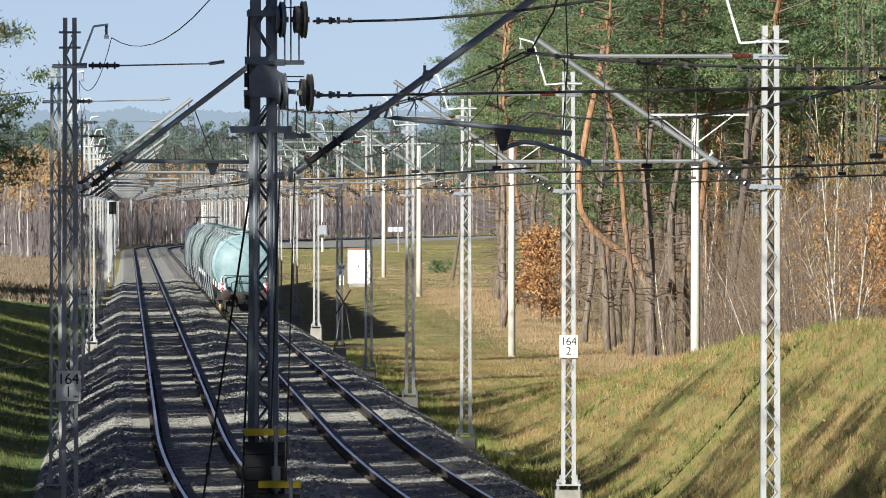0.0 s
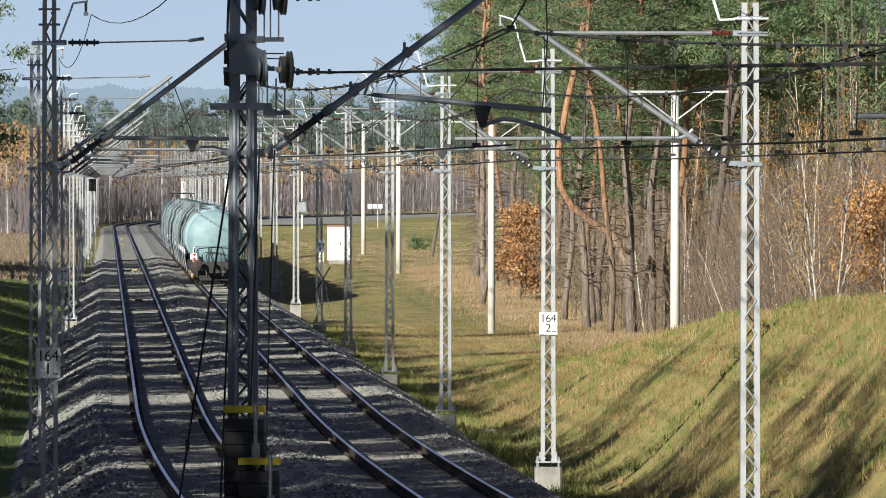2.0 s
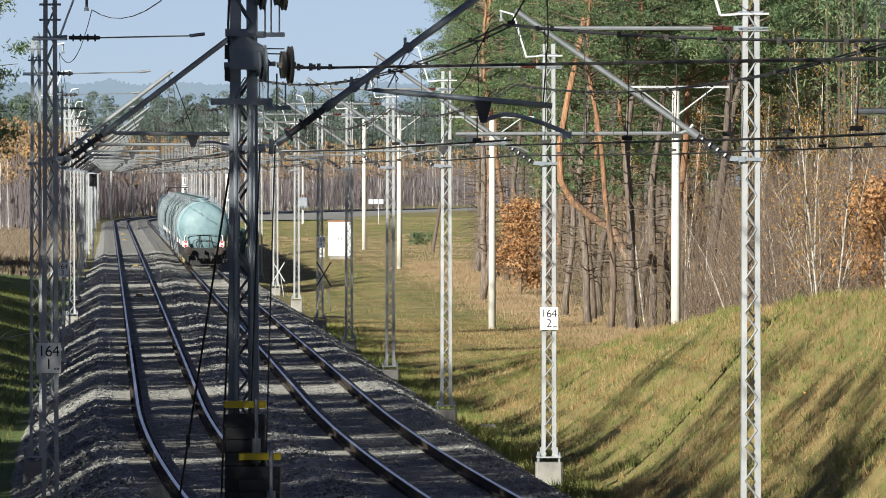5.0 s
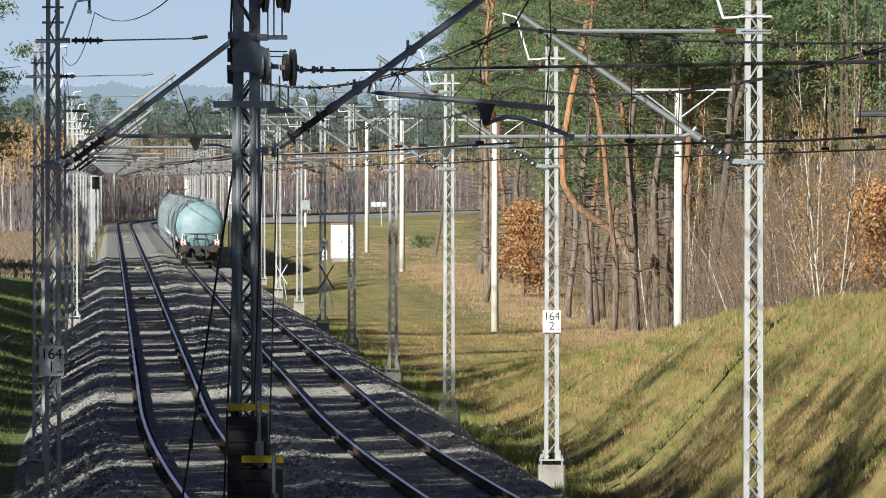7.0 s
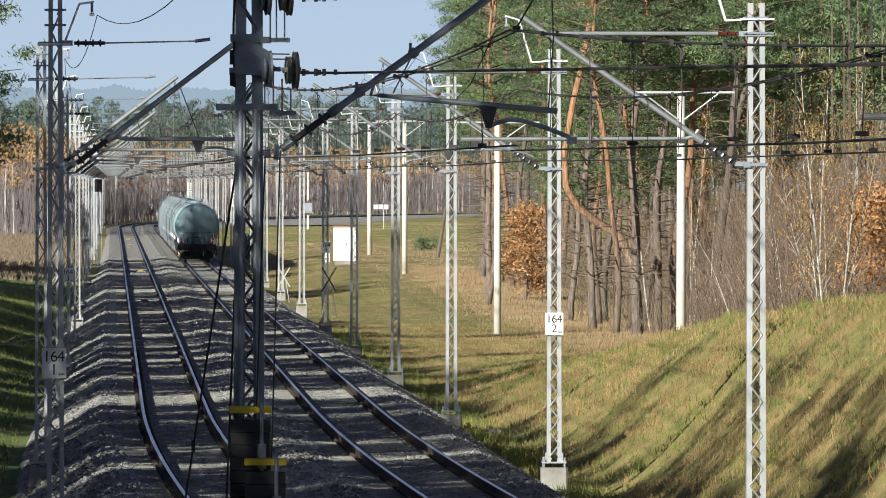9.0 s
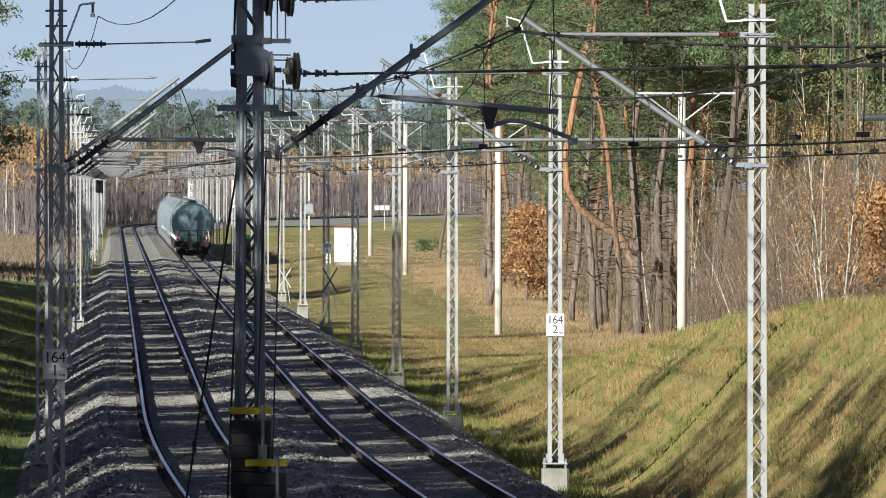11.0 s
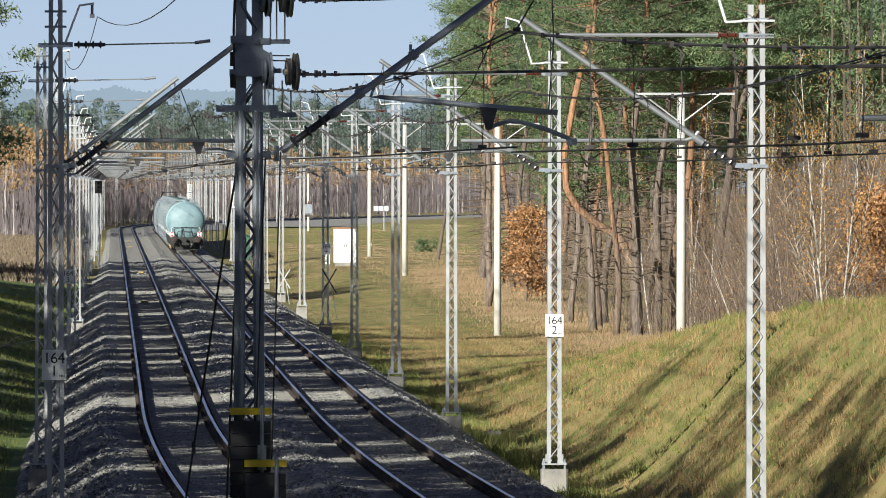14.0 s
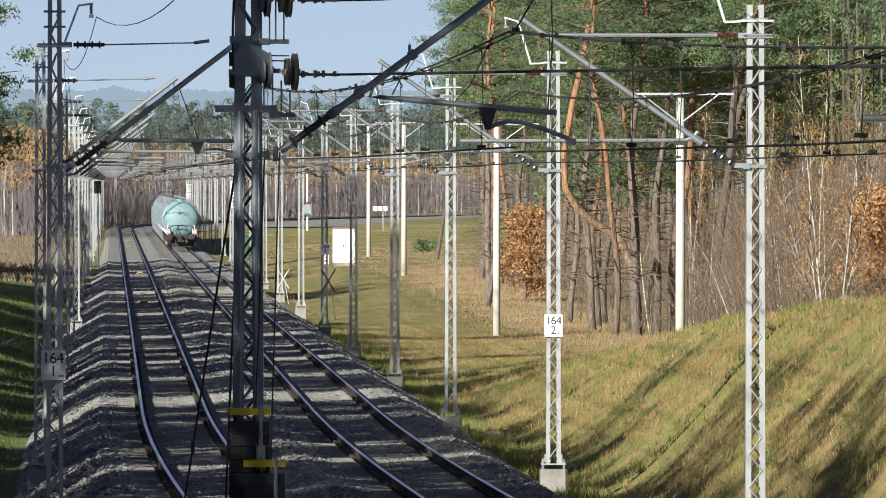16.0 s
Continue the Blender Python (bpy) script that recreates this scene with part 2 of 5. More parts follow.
# ---- mesh tools ----
class Shape:
    def __init__(self):
        self.v, self.f, self.m = [], [], []

    def add(self, verts, faces, mat=0):
        o = len(self.v)
        self.v += [tuple(p) for p in verts]
        self.f += [tuple(i + o for i in q) for q in faces]
        self.m += [mat] * len(faces)
        return self

    def box(self, c, s, turn=None, bevel=0.0, mat=0):
        x, y, z = [a / 2 for a in s]
        b = min(bevel, x * 0.9, y * 0.9, z * 0.9)
        if b <= 0:
            pts = [Vector((i, j, k)) for i in (-x, x) for j in (-y, y) for k in (-z, z)]
            fs = [(0, 1, 3, 2), (4, 6, 7, 5), (0, 4, 5, 1), (2, 3, 7, 6), (0, 2, 6, 4), (1, 5, 7, 3)]
        else:
            ring = [(-x + b, -y), (x - b, -y), (x, -y + b), (x, y - b), (x - b, y), (-x + b, y), (-x, y - b), (-x, -y + b)]
            pts = [Vector((px, py, -z)) for px, py in ring] + [Vector((px, py, z)) for px, py in ring]
            fs = [tuple(range(7, -1, -1)), tuple(range(8, 16))] + [(i, (i + 1) % 8, 8 + (i + 1) % 8, 8 + i) for i in range(8)]
        if turn is not None:
            pts = [turn @ p for p in pts]
        return self.add([p + Vector(c) for p in pts], fs, mat)

    def tube(self, pts, r, n=6, cap=True, mat=0):
        """A round bar along pts; r is one radius or one for each point."""
        pts = [Vector(p) for p in pts]
        rs = [r] * len(pts) if isinstance(r, (int, float)) else list(r)
        vs, fs = [], []
        ref = None
        for i, p in enumerate(pts):
            t = (pts[min(i + 1, len(pts) - 1)] - pts[max(i - 1, 0)]).normalized()
            if ref is None:
                ref = t.orthogonal().normalized()
            ref = (ref - t * ref.dot(t)).normalized()
            side = t.cross(ref)
            for k in range(n):
                a = 2 * math.pi * k / n
                vs.append(p + (ref * math.cos(a) + side * math.sin(a)) * rs[i])
        for i in range(len(pts) - 1):
            for k in range(n):
                a, b = i * n + k, i * n + (k + 1) % n
                fs.append((a, b, b + n, a + n))
        if cap:
            fs.append(tuple(range(n - 1, -1, -1)))
            fs.append(tuple(range((len(pts) - 1) * n, len(pts) * n)))
        return self.add(vs, fs, mat)

    def lathe(self, profile, axis="z", n=24, origin=(0, 0, 0), mat=0):
        """profile: (radius, height) pairs turned about an axis."""
        vs, fs = [], []
        for r, h in profile:
            for k in range(n):
                a = 2 * math.pi * k / n
                c, s = r * math.cos(a), r * math.sin(a)
                p = {"z": (c, s, h), "y": (c, h, s), "x": (h, c, s)}[axis]
                vs.append((p[0] + origin[0], p[1] + origin[1], p[2] + origin[2]))
        for i in range(len(profile) - 1):
            for k in range(n):
                a, b = i * n + k, i * n + (k + 1) % n
                fs.append((a, b, b + n, a + n))
        fs.append(tuple(range(n)))
        fs.append(tuple(range((len(profile) - 1) * n, len(profile) * n)))
        return self.add(vs, fs, mat)

    def mesh(self, name, mats, smooth=False):
        me = bpy.data.meshes.new(name)
        me.from_pydata(self.v, [], self.f)
        for m in mats:
            me.materials.append(m)
        if len(mats) > 1:
            me.polygons.foreach_set("material_index", self.m)
        bm = bmesh.new()
        bm.from_mesh(me)
        if len(self.f) < 20000:
            bmesh.ops.recalc_face_normals(bm, faces=bm.faces)
        bm.to_mesh(me)
        bm.free()
        if smooth:
            me.polygons.foreach_set("use_smooth", [True] * len(me.polygons))
        return me


def part(name, shape, material, parent=None, label="", smooth=False):
    mats = material if isinstance(material, list) else [material]
    ob = new(name, shape.mesh(name, mats, smooth))
    if parent:
        ob.parent = parent
    if label:
        ob["label"] = label
    return ob


def thing(name, label, category, group="", m=None):
    ob = tagged(new(name), label, category, group)
    ob.empty_display_size = 0.2
    if m is not None:
        ob.matrix_basis = m
    return ob


# ---- the line's plan: x of the left track's centre at y metres from the bridge ----
def axis(y):
    x = 1.45 - 0.031 * y
    if y < 250:
        x += 0.000107 * (250 - y) ** 2
    if y > 1240:
        x += (y - 1240) ** 2 / 4800
    return x


def heading(y):
    return math.atan((axis(y + 1) - axis(y - 1)) / 2)


def steps(y0, y1, near, far):
    """Distances along the line, near metres apart close by and wider far off."""
    out, y = [], y0
    while y < y1:
        out.append(y)
        y += near if y < 320 else near + (far - near) * min(1, (y - 320) / 700)
    return out + [y1]


def lerp(x, table):
    if x <= table[0][0]:
        return table[0][1]
    for (a, p), (b, q) in zip(table, table[1:]):
        if x <= b:
            s = (x - a) / (b - a)
            return p + (q - p) * s * s * (3 - 2 * s)
    return table[-1][1]


CREST_R = [(60, 3.4), (180, 3.2), (208, 2.95), (250, 2.1), (275, 1.4), (292, 0.85), (320, 0.0), (350, -0.7), (400, -1.15), (450, -1.3), (500, -0.95), (560, -0.5), (680, 0.0), (900, 0.0)]
CREST_L = [(60, 1.4), (400, 1.2), (470, 1.0), (560, 0.4), (640, -0.1), (900, -0.1)]
FOOT = [(60, -1.05), (450, -1.2), (560, -1.0), (700, -0.55), (1000, -0.45)]


def ground_z(u, y):
    """Height of the earth u metres to the right of the left track's centre."""
    foot = lerp(y, FOOT)
    if -3.6 <= u <= 7.7:
        z = foot + 0.1
    elif u > 7.7:
        top = lerp(y, CREST_R)
        s = min(1.0, max(0.0, (u - 8.7) / 4.5))
        s = s * s * (3 - 2 * s) * 0.4 + s * 0.6
        z = foot + (top - foot) * s
        if u > 13.5:
            z += 0.010 * (min(u, 60) - 13.5) * (1 if y > 330 else 0.0)
    else:
        top = lerp(y, CREST_L)
        s = min(1.0, max(0.0, (-u - 3.9) / 8.0))
        s = s * s * (3 - 2 * s) * 0.4 + s * 0.6
        z = foot + (top - foot) * s
    wob = 0.10 if abs(u - 2) > 6.5 else 0.0
    return z + wob * (noise.noise((u * 0.35, y * 0.12, 0)) + 0.6 * noise.noise((u * 1.1, y * 0.5, 3)))


def land(x, y):
    return ground_z(x - axis(min(y, 1900)), y)


def build_ground():
    us = [-900, -500, -300, -180, -110, -70, -45, -30, -22, -17, -14, -12, -10.5, -9.5, -8.7] + [-8.2 + 0.35 * i for i in range(14)] + \
         [-3.2, 0, 4, 7.4] + [7.8 + 0.4 * i for i in range(24)] + [17.5, 18.5, 20, 22, 25, 29, 34, 40, 48, 60, 80, 110, 150, 220, 350, 600, 1000, 1600]
    ys = [-300, -100, 0, 40, 80] + [100 + 1.5 * i for i in range(180)] + [370 + 4 * i for i in range(70)] + [650 + 15 * i for i in range(40)] + \
         [1250 + 50 * i for i in range(14)] + [2000, 2300, 2800, 3500, 4300, 5200]
    s = Shape()
    s.v = [(axis(max(0, min(y, 1900))) + u, y, ground_z(u, y)) for y in ys for u in us]
    n = len(us)
    s.f = [(j * n + i, j * n + i + 1, (j + 1) * n + i + 1, (j + 1) * n + i) for j in range(len(ys) - 1) for i in range(n - 1)]
    left = us.index(-3.2)
    s.m = [1 if i < left and 40 <= ys[j] < 640 else 0 for j in range(len(ys) - 1) for i in range(n - 1)]
    return tagged(part("ground", s, [M_GRASS, M_LAWN], smooth=True), "grassy cutting and field beside the railway", "ground", kind="structure")


def build_track_bed():
    prof = [(-3.75, -1.1), (-3.3, -0.98), (-2.9, -0.75), (-2.4, -0.48), (-2.0, -0.27), (-1.75, -0.17), (-1.4, -0.17), (-1.0, -0.20), (-0.5, -0.215), (0, -0.215),
            (0.5, -0.215), (1.0, -0.2), (1.4, -0.17), (1.7, -0.12), (2.0, -0.08), (2.3, -0.12), (2.6, -0.17), (3.0, -0.2), (3.5, -0.215), (4.0, -0.215),
            (4.5, -0.215), (5.0, -0.2), (5.4, -0.17), (5.8, -0.17), (6.1, -0.3), (6.5, -0.52), (6.9, -0.75), (7.3, -0.97), (7.8, -1.15)]
    fine = []
    for (a, p), (b, q) in zip(prof, prof[1:]):
        k = max(1, round((b - a) / 0.16))
        fine += [(a + (b - a) * i / k, p + (q - p) * i / k) for i in range(k)]
    fine.append(prof[-1])
    ys = [20, 60, 100, 140] + [160 + 0.35 * i for i in range(400)] + [300 + 1.1 * i for i in range(188)] + [507 + 1.5 * i for i in range(250)] + [882 + 6 * i for i in range(63)] + \
         [1257 + 12 * i for i in range(60)]
    s = Shape()
    rnd = random.Random(5)
    for y in ys:
        low = lerp(y, FOOT)
        for u, z in fine:
            if z < -0.9:
                z = min(z, low - 0.05) if z < -1.05 else z
            rough = lerp(y, [(300, 0.06), (500, 0.045), (900, 0.03)])
            big = 0.05 * noise.noise((u * 1.2, y * 0.16, 7)) if 1.4 < u < 2.6 or u < -1.4 or u > 5.4 else 0
            wave = 0.05 * noise.noise((u * 0.7, y * 1.1, 4)) * lerp(y, [(240, 0.2), (420, 1.0)])
            s.v.append((axis(y) + u, y, z + big + wave + rough * (rnd.random() - 0.5) * (0.85 if -1.4 < u < 1.4 or 2.6 < u < 5.4 else 1.3)))
    n = len(fine)
    s.f = [(j * n + i, j * n + i + 1, (j + 1) * n + i + 1, (j + 1) * n + i) for j in range(len(ys) - 1) for i in range(n - 1)]
    s.m = [0] * len(s.f)
    tagged(part("ballast_bed", s, M_BALLAST), "grey crushed-stone ballast bed under both tracks", "ballast", kind="structure")
    # gravel berm beside the far curve
    s = Shape()
    for i in range(61):
        y = 1230 + 11 * i
        for u in (6.4, 8.0, 11.0, 16.0, 24.0, 33.0):
            s.v.append((axis(y) + u, y, ground_z(u, y) + (0.1 if u < 30 else -0.1)))
    s.f = [(j * 6 + i, j * 6 + i + 1, j * 6 + i + 7, j * 6 + i + 6) for j in range(60) for i in range(5)]
    s.m = [0] * len(s.f)
    tagged(part("gravel_berm", s, M_BALLAST), "flat grey gravel berm beside the far curve", "gravel", kind="structure")
    # loose stones on the near stretch
    st = Shape()
    base = [Vector(p) for p in ((1, 0, 0), (-1, 0, 0), (0, 1, 0), (0, -1, 0), (0, 0, 1))]
    tri = [(0, 2, 4), (2, 1, 4), (1, 3, 4), (3, 0, 4)]
    us = [p[0] for p in fine]
    zs = [p[1] for p in fine]
    for i in range(58000):
        y = 160 + 190 * rnd.random() ** 1.5
        u = rnd.uniform(-3.4, 7.5)
        if i > 36000:
            y = 300 + 460 * rnd.random() ** 1.2
            u = rnd.choice((rnd.uniform(5.5, 7.6), rnd.uniform(5.5, 7.6), rnd.uniform(-3.4, -1.5), rnd.uniform(1.5, 2.5), rnd.uniform(1.5, 2.5), rnd.uniform(-0.6, 0.6)))
        if min(abs(u - c) for c in (-0.75, 0.75, 3.25, 4.75)) < 0.12:
            continue
        z = float(np.interp(u, us, zs))
        flat = -1.3 < u < 1.3 or 2.7 < u < 5.3
        k = rnd.uniform(0.025, 0.045) if flat else rnd.uniform(0.03, 0.065)
        rot = Euler((rnd.uniform(-0.7, 0.7), rnd.uniform(-0.7, 0.7), rnd.uniform(0, 6.3))).to_matrix()
        c = Vector((axis(y) + u, y, z))
        st.add([c + rot @ (p * k * rnd.uniform(0.6, 1.3)) for p in base], tri)
    tagged(part("ballast_stones", st, M_STONE), "loose angular grey ballast stones", "ballast", kind="stuff")


def sweep(profile, u, y0, y1, z0=0.0, near=3.0, far=12.0):
    """A closed (offset, height) profile carried along the line."""
    s = Shape()
    ys = steps(y0, y1, near, far)
    n = len(profile)
    for y in ys:
        c, sn = math.cos(heading(y)), math.sin(heading(y))
        for a, b in profile:
            s.v.append((axis(y) + (u + a) * c, y - (u + a) * sn * 0, z0 + b))
    s.f = [(j * n + i, j * n + (i + 1) % n, (j + 1) * n + (i + 1) % n, (j + 1) * n + i) for j in range(len(ys) - 1) for i in range(n)]
    s.m = [0] * len(s.f)
    return s


RAIL = [(-0.075, -0.172), (-0.075, -0.160), (-0.012, -0.138), (-0.009, -0.05), (-0.034, -0.038), (-0.036, -0.006), (0.036, -0.006), (0.034, -0.038),
        (0.009, -0.05), (0.012, -0.138), (0.075, -0.160), (0.075, -0.172)]
HEAD = [(-0.036, -0.007), (-0.033, -0.001), (-0.02, 0.001), (0.02, 0.001), (0.033, -0.001), (0.036, -0.007)]


def sleeper_shape():
    s = Shape()
    prof = [(-1.3, 0.15, 0.10), (-0.8, 0.14, 0.085), (-0.45, 0.125, 0.06), (0.45, 0.125, 0.06), (0.8, 0.14, 0.085), (1.3, 0.15, 0.10)]
    for x, w, t in prof:
        s.v += [(x, -w, -0.15), (x, -w * 0.8, t - 0.09), (x, w * 0.8, t - 0.09), (x, w, -0.15)]
    for j in range(5):
        s.f += [(j * 4 + i, j * 4 + i + 1, j * 4 + i + 5, j * 4 + i + 4) for i in range(3)]
    s.f += [(0, 1, 2, 3), (20, 23, 22, 21)]
    s.m = [0] * len(s.f)
    return s


def build_tracks():
    mesh = None
    for u, label in ((0.0, "railway track on concrete sleepers, worn bright rails"), (4.0, "railway track on concrete sleepers carrying the tank train")):
        t = thing("track", label, "railway track", "pair of tracks")
        for side in (-0.752, 0.752):
            r = part("rail", sweep(RAIL, u + side, 20, 1980), M_RAIL, t)
            part("rail_head", sweep(HEAD, u + side, 20, 1980), M_RAILTOP, r, "polished running surface")
        if mesh is None:
            mesh = sleeper_shape().mesh("sleeper", [M_SLEEPER])
        y = 172.0
        rest, clips = Shape(), Shape()
        one = sleeper_shape()
        k = 0
        while y < 900:
            if k < 300:
                ob = new("sleeper", mesh)
                ob.parent = t
                ob.matrix_basis = pose(axis(y) + u, y, -0.172, 0, 0, -math.degrees(heading(y)))
            elif y < 560:
                rest.add([(axis(y) + u + p[0], y + p[1], p[2] - 0.172) for p in one.v], one.f)
            if y < 340:
                for side in (-0.752, 0.752):
                    for e in (-0.1, 0.1):
                        clips.box((axis(y) + u + side + e, y, -0.135), (0.07, 0.12, 0.05))
            y += 0.6
            k += 1
        tagged(part("sleeper_row", rest, M_SLEEPER, t), kind="stuff")
        tagged(part("fastening_row", clips, M_CLIP, t), kind="stuff")


# ---- overhead line ----
STATIONS = [104 + 56 * i for i in range(26)]


def lacing(s, y, h, w0, w1, period, r, phase):
    pts, z, k = [], 0.12, 0
    while z < h - 0.08:
        w = (w0 + (w1 - w0) * z / h) / 2 - 0.05
        side = 1 if (k + phase) % 2 else -1
        pts += [(side * w * 0.55, y, z - period * 0.11), (side * w, y, z), (side * w * 0.55, y, z + period * 0.11)]
        z += period / 2
        k += 1
    s.tube(pts, r, 4)


def mast_parts(t, h=8.4, steel=None, drop=0.0, w0=0.30, w1=0.25, flange=0.08, back=(1, 0.505)):
    """Lattice mast: two channels, zigzag lacing on both faces, base plate with bolts and a concrete footing."""
    steel = steel or M_STEEL
    for side in (-1, 1):
        s = Shape()
        u_prof = [(0, -0.095), (flange, -0.095), (flange, -0.083), (0.012, -0.083), (0.012, 0.083), (flange, 0.083), (flange, 0.095), (0, 0.095)]
        vs = [(side * (w / 2 - a), e, z) for w, z in ((w0, -drop), (w1, h)) for a, e in u_prof]
        s.add(vs, [(0, 1, 2, 3), (0, 3, 4, 7), (4, 5, 6, 7), (8, 11, 10, 9), (8, 15, 12, 11), (12, 15, 14, 13)] +
              [(i, (i + 1) % 8, 8 + (i + 1) % 8, 8 + i) for i in range(8)])
        part("channel", s, steel, t)
    # the two faces are laced at slightly different pitches
    for y, ph, pitch in ((-0.098, 0, 0.49), (0.098, *back)):
        s = Shape()
        lacing(s, y, h, w0, w1, pitch, 0.0135, ph)
        part("lacing", s, steel, t)
    s = Shape()
    s.box((0, 0, -drop), (0.5, 0.36, 0.03), bevel=0.01)
    for side in (-1, 1):
        s.box((side * 0.2, 0, 0.06 - drop), (0.07, 0.05, 0.1))
        s.box((side * (w0 / 2 + 0.015), 0, 0.1 - drop), (0.03, 0.2, 0.2))
    part("base_plate", s, steel, t)
    for x in (-0.21, 0.21):
        for y in (-0.14, 0.14):
            b = Shape().lathe([(0.024, -0.1), (0.024, -0.015), (0.032, -0.015), (0.032, 0.05), (0.014, 0.05), (0.014, 0.1)], n=6, origin=(x, y, -drop))
            part("bolt", b, M_STEEL_OLD_SHADE, t)
    s = Shape()
    s.box((0, 0, -0.65 - drop), (0.54, 0.54, 1.1), bevel=0.04)
    part("footing", s, M_CONC, t, "pale concrete footing")
    # two bolted bands round the head
    for z in (h - 0.22, h - 0.45):
        s = Shape()
        for e in (-0.115, 0.115):
            s.box((0, e, z), (w1 + 0.12, 0.02, 0.03))
        for e in (-1, 1):
            s.tube([(e * (w1 / 2 + 0.04), -0.15, z), (e * (w1 / 2 + 0.04), 0.15, z)], 0.009, 5)
        part("band", s, M_STEEL_OLD_SHADE, t)


def insulator(s, a, b, r=0.06, sheds=5, mat=0):
    """Ribbed insulator between two points."""
    a, b = Vector(a), Vector(b)
    pts, rs = [a], [r * 0.45]
    for i in range(sheds):
        f = 0.15 + 0.7 * i / max(1, sheds - 1)
        for d, k in ((-0.045, 0.5), (-0.02, 1.0), (0.015, 0.9), (0.03, 0.5)):
            pts.append(a.lerp(b, f + d))
            rs.append(r * k)
    pts.append(b)
    rs.append(r * 0.45)
    s.tube(pts, rs, 10, mat=mat)


REGISTER = {"short": (2.85, 2.15, 3.05), "mid": (3.72, 3.2, 2.6), "long": (4.45, 4.2, 3.35)}


def arm_parts(t, kind, thin_tie=False, tube=None, reach=3.45, top=7.72):
    """Hinged cantilever toward +x: strut, tie, registration tube with steady arm, insulators, brackets."""
    tube = tube or M_TUBE
    z0 = 0.42
    lo, hi = Vector((0.32, 0, 5.57 + z0)), Vector((reach, 0, top + z0))
    d = (hi - lo).normalized()
    st = Shape()
    st.tube([lo + d * 0.62, lo + d * 0.75, hi + d * 0.12], [0.05, 0.042, 0.042], 10)
    st.tube([lo + d * 0.58, lo + d * 0.74], 0.062, 10)
    strut = part("strut", st, tube, t)
    s = Shape()
    insulator(s, lo, lo + d * 0.6, 0.085, 4)
    part("insulator", s, M_INSUL, strut, "dark ribbed insulator")
    s = Shape()
    s.box((0.14, 0, lo.z - 0.02), (0.10, 0.30, 0.09))
    for sy in (-0.13, 0.13):
        s.box((0.0, sy, lo.z - 0.02), (0.34, 0.03, 0.05))
    s.box((0.24, 0, lo.z - 0.01), (0.16, 0.05, 0.07))
    part("hinge_bracket", s, M_STEEL_OLD_SHADE, t)
    zt = top + (0.02 if thin_tie else -0.2) + z0
    s = Shape()
    tie_end = Vector((reach - 0.55, 0, zt))
    if thin_tie:
        s.tube([(0.75, 0, zt), (2.1, 0, zt + 0.03)], 0.012, 6)
        s.tube([(2.1, 0, zt + 0.03), (reach - 0.35, 0, zt + 0.06)], 0.026, 8)
    else:
        s.tube([(0.55, 0, zt), tie_end + Vector((0.2, 0, 0.0))], 0.033, 8)
    tie = part("tie_tube", s, tube, t)
    s = Shape()
    insulator(s, (0.28, 0, zt), (0.62 if not thin_tie else 0.75, 0, zt), 0.06, 3 if not thin_tie else 4)
    part("insulator", s, M_INSUL if thin_tie else M_GLAZE, tie, "brown glazed insulator" if not thin_tie else "dark ribbed insulator")
    s = Shape()
    s.box((0.16, 0, zt), (0.20, 0.06, 0.08))
    s.box((-0.03, 0, zt + 0.01), (0.46, 0.24, 0.02))
    s.box((-0.03, 0, zt - 0.03), (0.46, 0.24, 0.02))
    part("tie_bracket", s, M_STEEL_OLD_SHADE, t)
    for dx in (-0.02, 0.16):
        s = Shape()
        s.tube([hi + Vector((0.02, 0, 0.03)), (hi.x + 0.05 + dx * 0.5, 0, (hi.z + 7.15) / 2), (hi.x + dx, 0, 7.16)], 0.009, 4)
        s.box((hi.x + dx, 0, 7.18), (0.05, 0.04, 0.06))
        part("suspension_rope", s, M_WIRE, t)
    # registration tube, drop bracket and curved steady arm
    zr = 5.93 + z0
    x0 = lo.x + (zr - 0.02 - lo.z) / (hi.z - lo.z) * (hi.x - lo.x)
    s = Shape()
    xe, xb, xs = REGISTER[kind]
    s.tube([(x0 + 0.05, 0, zr + 0.14), (x0 + 0.12, 0, zr + 0.05), (x0 + 0.25, 0, zr + 0.01), (xe, 0, zr)], 0.03, 8)
    reg = part("registration_tube", s, tube, t)
    s = Shape()
    s.add([(xb - 0.10, -0.02, zr), (xb + 0.10, -0.02, zr), (xb + 0.03, -0.02, zr - 0.2), (xb - 0.03, -0.02, zr - 0.2),
           (xb - 0.10, 0.02, zr), (xb + 0.10, 0.02, zr), (xb + 0.03, 0.02, zr - 0.2), (xb - 0.03, 0.02, zr - 0.2)],
          [(0, 1, 2, 3), (7, 6, 5, 4), (0, 4, 5, 1), (1, 5, 6, 2), (2, 6, 7, 3), (3, 7, 4, 0)])
    part("drop_bracket", s, M_INSUL, reg)
    s = Shape()
    sgn = 1 if xs > xb else -1
    s.tube([(xb, 0, zr - 0.19), (xb + sgn * 0.12, 0, zr - 0.13), (xb + sgn * 0.3, 0, zr - 0.12), (xs - sgn * 0.1, 0, zr - 0.22), (xs, 0, zr - 0.27)], 0.017, 8)
    part("steady_arm", s, tube, reg)
    s = Shape()
    s.tube([(x0 + 1.4, 0, zr + 0.02), (x0 + 1.1, 0, lo.z + (x0 + 1.1 - lo.x) / (hi.x - lo.x) * (hi.z - lo.z))], 0.008, 5)
    part("hanger", s, M_WIRE, reg)


